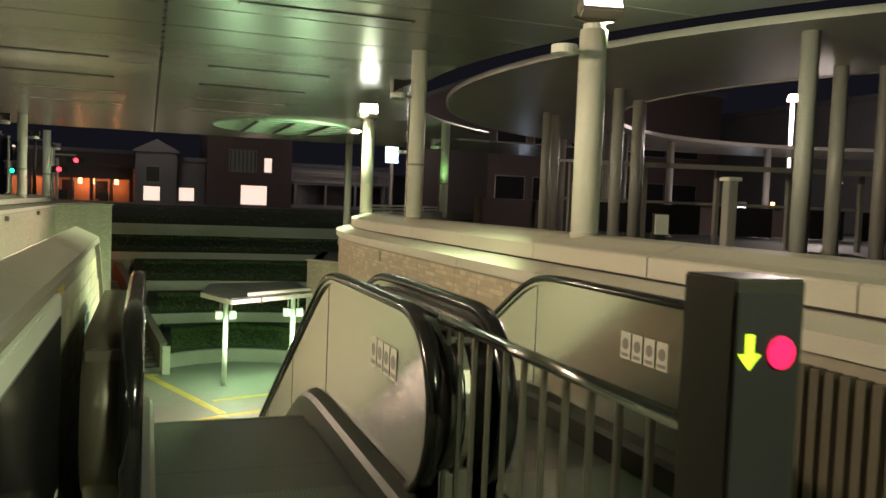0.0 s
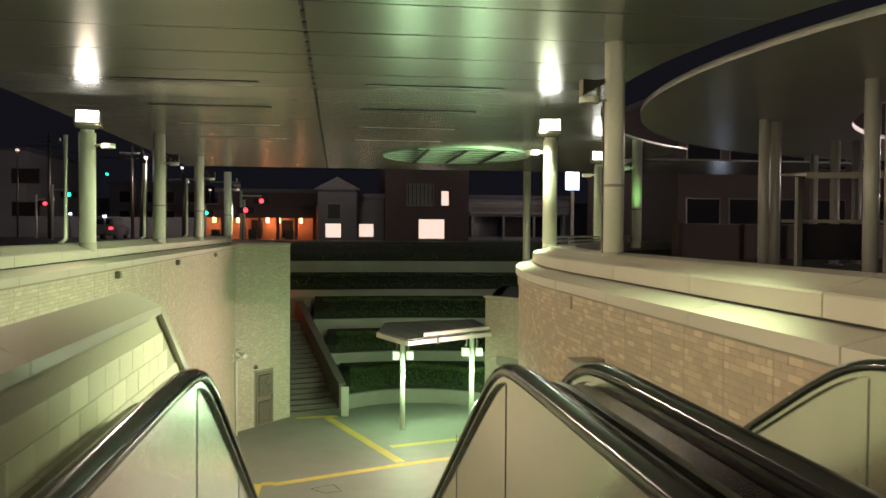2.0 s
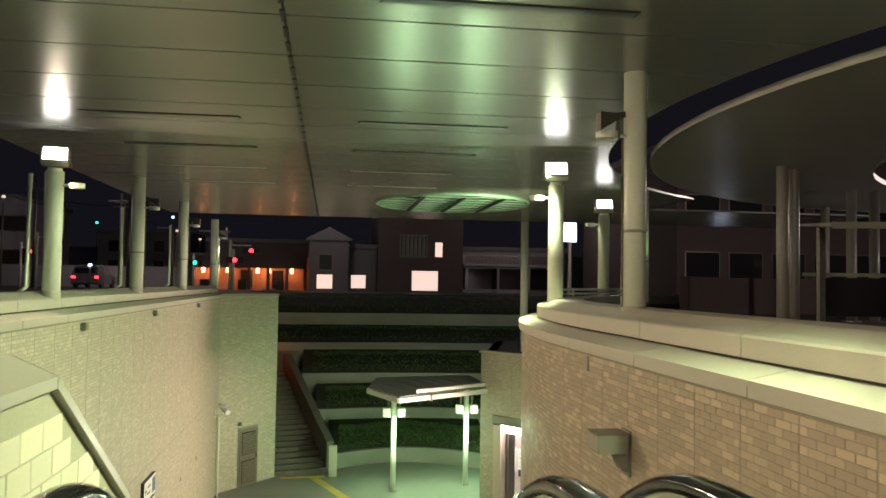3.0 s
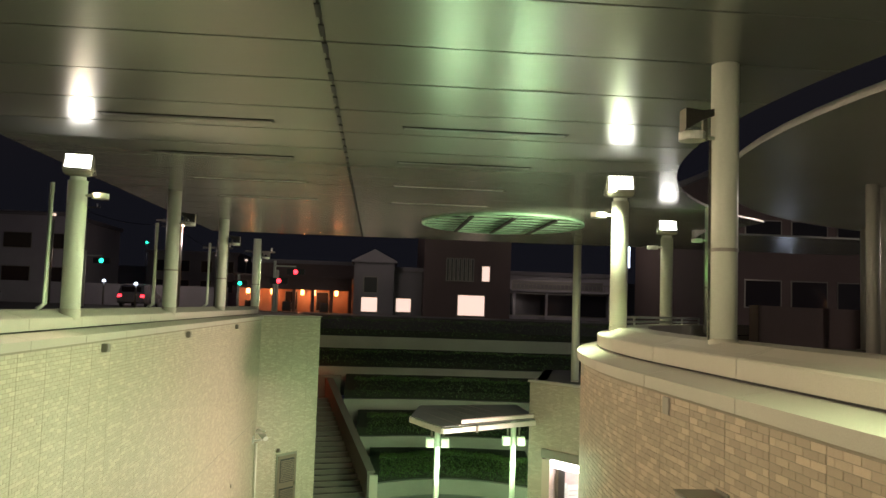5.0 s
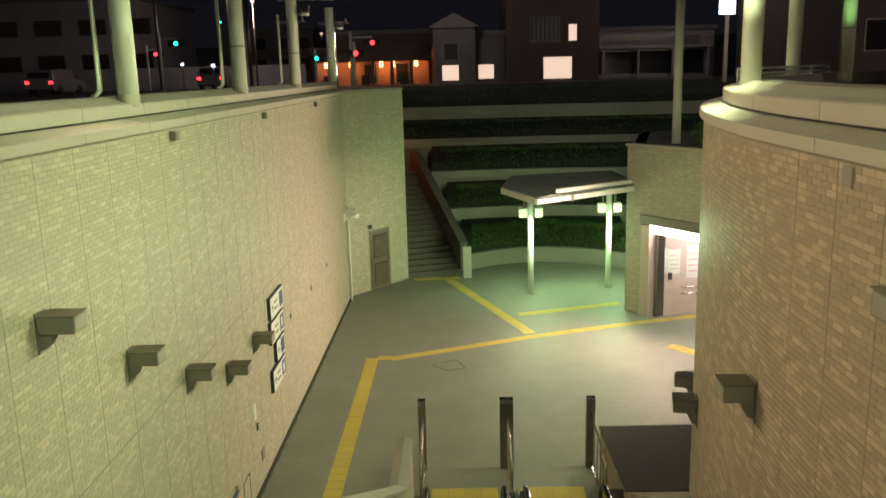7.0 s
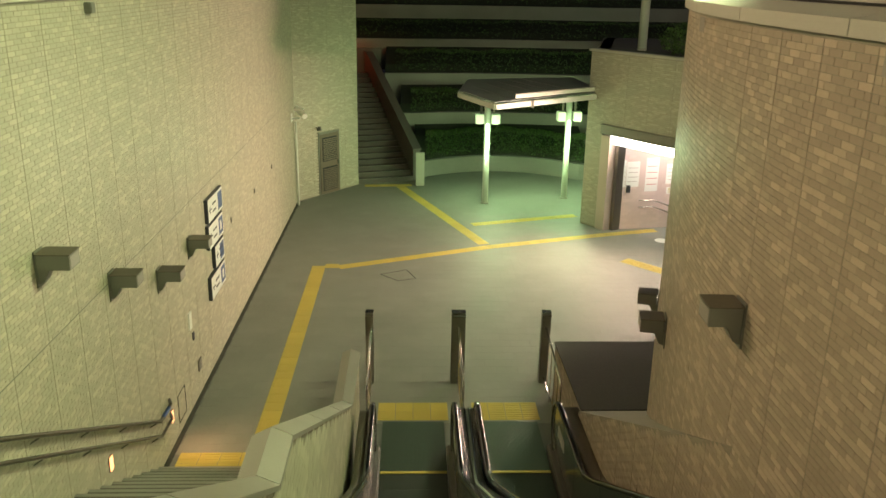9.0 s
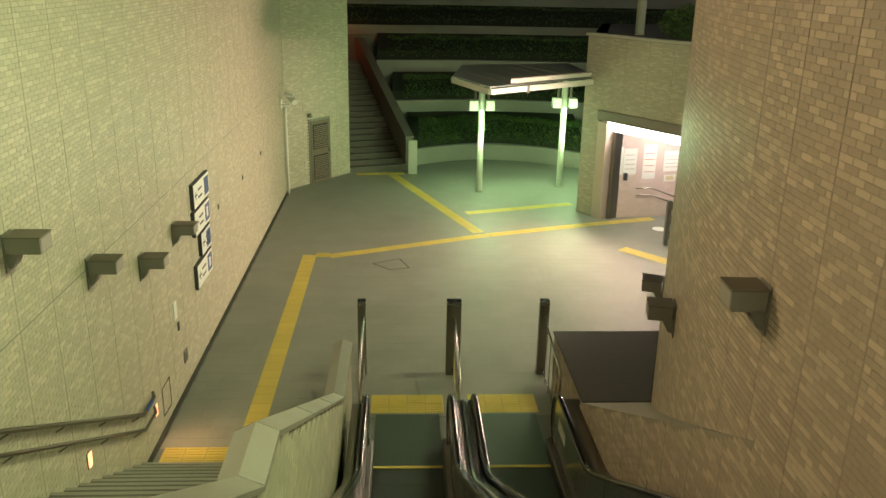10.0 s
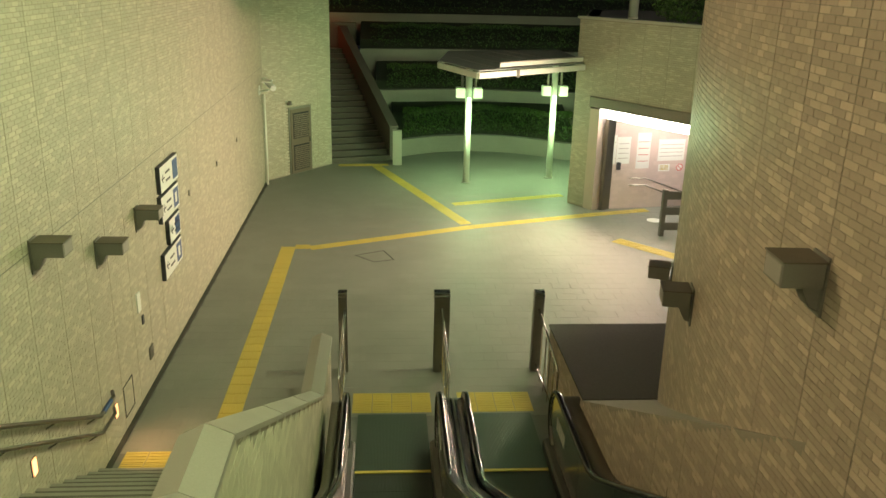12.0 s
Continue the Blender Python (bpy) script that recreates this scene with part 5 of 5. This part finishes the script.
def signal(x, y, z, glowm, arm):
    g = thing("traffic_light", "traffic light on a slim pole, lamp lit", "traffic light", "traffic lights")
    smooth(part("pole", tube((x, y, 0.8), (x, y, z + 0.6), 0.08, seg=10), M_COLUMN, g))
    part("arm", tube((x, y, z + 0.3), (x + arm, y, z + 0.3), 0.04, seg=8), M_COLUMN, g)
    part("head", box(*sorted((x + arm - 0.5, x + arm + 0.5)), y - 0.1, y + 0.1, z - 0.17, z + 0.17, bevel=0.03), M_BLACK, g)
    part("lens", tube((x + arm, y - 0.12, z), (x + arm, y - 0.102, z), 0.13, seg=14), glowm, g)


signal(-5.6, 52, 3.2, G_RED, 1.2)
signal(-5.2, 50, 2.6, G_RED, 0.1)
signal(-17.5, 56, 3.6, G_GREEN, 1.0)
signal(-20.5, 62, 3.2, G_RED, 0.6)
signal(-8.9, 60, 2.6, G_GREEN, 0.1)


def car(x, y, label):
    g = thing("car", label, "car", "parked cars", (x, y, 0.8))
    part("body", loft([[(-0.85, a, b), (0.85, a, b), (0.85, a, c), (0.7, a, d), (-0.7, a, d), (-0.85, a, c)] for a, b, c, d in ((-2.1, 0.35, 0.8, 0.9), (-1.9, 0.25, 0.9, 1.4), (-0.6, 0.25, 0.92, 1.5), (0.8, 0.25, 0.9, 1.45), (1.3, 0.25, 0.85, 0.95), (2.1, 0.35, 0.7, 0.8))]), M_CAR, g)
    for sx in (-1, 1):
        part("tail_lamp", box(sx * 0.7 - 0.12, sx * 0.7 + 0.12, -2.13, -2.105, 0.65, 0.8), G_RED, g)
        for sy in (-1.3, 1.3):
            part("wheel", tube((sx * 0.86, sy, 0.3), (sx * 0.68, sy, 0.3), 0.3, seg=16), M_BLACK, g)
    part("rear_glass", box(-0.6, 0.6, -2.08, -2.03, 0.98, 1.3), M_DARKGLASS, g)


car(-15.2, 60, "silver car with red tail lamps on the street")
car(-24, 56, "silver car parked by the low wall")
for x, y, z, m in ((-13.2, 62, 6.4, G_WIN), (-11.8, 70, 5.2, G_WIN), (-10.8, 75, 4.8, G_WIN), (-14.4, 56, 2.2, G_COOL), (-19.5, 66, 2.5, G_COOL), (-21, 60, 6.6, G_WIN), (30, 30, 3.2, G_WIN), (33, 26, 2.6, G_ORANGE)):
    sl = thing("street_lamp", "small bright street lamp on a dark pole", "lamp", "street lamps", (x, y, 0.8))
    smooth(part("pole", tube((0, 0, 0), (0, 0, z - 0.8), 0.06, seg=8), M_STEELD, sl))
    part("lens", tube((0, 0, z - 0.8), (0, 0, z - 0.65), 0.13, 0.1, 12), m, sl)

for x, y, h in ((-9.6, 56, 5.2), (-14.6, 64, 7.5), (-12.4, 57, 6.8), (-19.0, 60, 7.8), (-6.9, 55, 5.0), (-17.0, 75, 8.0)):
    up = thing("utility_pole", "dark utility pole with a short cross arm", "pole", "utility poles", (x, y, 0.8))
    smooth(part("pole", tube((0, 0, 0), (0, 0, h - 0.8), 0.12, 0.08, 10), M_STEELD, up))
    part("cross_arm", box(-0.9, 0.9, -0.05, 0.05, h - 1.4, h - 1.3), M_STEELD, up)
    part("insulator", tube((0.7, 0, h - 1.3), (0.7, 0, h - 1.1), 0.05, seg=8), M_WHITE, up)
for (a, b) in (((-9.6, 56, 4.6), (-12.4, 57, 6.1)), ((-12.4, 57, 6.1), (-19.0, 60, 7.0)), ((-14.6, 64, 6.8), (-17, 75, 7.3)), ((-19, 60, 7.0), (-32, 62, 7.4))):
    a, b = Vector(a), Vector(b)
    pts = [a.lerp(b, t) - Vector((0, 0, 0.35 * math.sin(math.pi * t))) for t in np.linspace(0, 1, 9)]
    tagged(part("overhead_wire", pipe(pts, 0.02, 5), M_BLACK), "thin dark sagging overhead wire", "wire")
rnd = random.Random(3)
for k in range(16):
    x, y, z = rnd.uniform(-40, -11), rnd.uniform(85, 108), rnd.uniform(1.5, 8.5)
    fl = thing("distant_lamp", "tiny bright lamp far down the street", "lamp", "distant lamps", (x, y, 0.8))
    part("pole", tube((0, 0, 0), (0, 0, z - 0.8), 0.05, seg=6), M_STEELD, fl)
    part("lens", tube((0, 0, z - 0.8), (0, 0, z - 0.6), 0.13, seg=8), (G_WIN, G_COOL, G_RED, G_WIN, G_GREEN)[k % 5], fl)
for x, y, w, h in ((16.5, 36.0, 0.4, 0.8), (25, 22, 0.6, 1.2), (22, 27, 0.4, 1.0)):
    ps = thing("lit_notice_panel", "small glowing white notice panel on the plaza", "sign", "plaza notice panels", (x, y, 0.8))
    part("frame", box(-w / 2 - 0.05, w / 2 + 0.05, 0, 0.1, 0.2, 0.3 + h), M_STEELD, ps)
    part("panel", box(-w / 2, w / 2, -0.01, -0.002, 0.3, 0.2 + h), G_COOL, ps)
    part("leg", box(-0.04, 0.04, 0.02, 0.08, 0, 0.2), M_STEELD, ps)
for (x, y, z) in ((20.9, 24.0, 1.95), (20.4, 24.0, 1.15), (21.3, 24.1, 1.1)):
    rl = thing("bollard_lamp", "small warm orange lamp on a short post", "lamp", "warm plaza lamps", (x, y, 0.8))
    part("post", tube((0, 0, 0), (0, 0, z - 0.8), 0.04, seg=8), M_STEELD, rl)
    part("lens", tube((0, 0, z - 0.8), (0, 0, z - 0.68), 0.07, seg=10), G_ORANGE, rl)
gl = thing("globe_street_lamp", "bright globe lamp on a tall pole past the plaza", "lamp", "", (21.8, 24.3, 0.8))
smooth(part("pole", tube((0, 0, 0), (0, 0, 5.0), 0.07, seg=10), M_COLUMN, gl))
part("globe", tube((0, 0, 5.0), (0, 0, 5.25), 0.22, 0.16, 14), G_WIN, gl)

# ---- wall tiles, last ----
skipw = lambda x, y, z: False
put_tiles(wall_w, tile_wall((lambda s: (-3.6, 7.2 + s, 1, 0), 25.4), F + 0.02, 0.865, M_TILE_L, joint=0.7875, skip=lambda x, y, z: z < min(0, prof(y - 1.0)) - 1.2), M_TILE_L, (-3.6, 13.5, -2.2))
put_tiles(wall_r, tile_wall((lambda s: (*drum(s - 7.5), -math.cos(max(0, s - 7.5) / DR), math.sin(max(0, s - 7.5) / DR)), 19.0), F + 0.02, 0.865, M_TILE_R, skip=lambda x, y, z: y < 17 and z < prof(y) - 0.3), M_TILE_R, (2.8, 12.0, -1.6))
dlen = math.hypot(1.82, 2.4)
put_tiles(wall_d, tile_wall((lambda s: (-3.6 + dv.x * s, 32.6 + dv.y * s, dn.x, dn.y), dlen), F + 0.02, 0.96, M_TILE_L, joint=0.7875, skip=lambda x, y, z: z < F + 2.1 and 1.0 < (Vector((x + 3.6, y - 32.6)).length) < 2.04), M_TILE_L, (-3, 33.2, -4), 60)
put_tiles(par, tile_wall((lambda s: (-0.78, 3.0 + s, 1, 0), 15.9), F + 0.02, 1.08, M_TILE_L, joint=0, w=0.2, h=0.1, skip=lambda x, y, z: z > np.interp(y, [r[0] for r in RIDGE], [r[1] for r in RIDGE]) - 0.15 or z < prof(y) - 0.2 or (y < 3.6 and z > 0.2)), M_TILE_L, (-0.76, 5.0, 0.5))
put_tiles(side_wall, tile_wall((lambda s: (2.605 - s * 0.0105, 11.9 + s, -1, 0), 5.26), F + 0.02, -2.2, M_TILE_R, skip=lambda x, y, z: z < prof(y) - 0.2 or z > -2.32 - (y - 12.0) * 0.502), M_TILE_R, (2.58, 13.5, -3.5), 100)
put_tiles(blk, tile_wall((lambda s: (2.6, 17.16 + s, -1, 0), 2.34), F + 0.02, -4.87, M_TILE_R), M_TILE_R, (2.6, 17, -5), 60)
put_tiles(en, tile_wall((lambda s: (*face(s), U.y, -U.x), 0.62), F + 0.02, -0.79, M_TILE_L, joint=0), M_TILE_L, (5.4, 30, -4), 60)
put_tiles(st2, tile_wall((lambda s: (*face(s + 0.62), U.y, -U.x), 6.4), -2.76, -0.79, M_TILE_L, joint=0.7875), M_TILE_L, (6.5, 28.8, -2), 60)
put_tiles(inn, tile_wall((lambda s: inner(s), 5.0), F + 0.02, -3.2, M_PINKT, joint=0, w=0.2, h=0.1), M_PINKT, (7, 30, -4), 60)
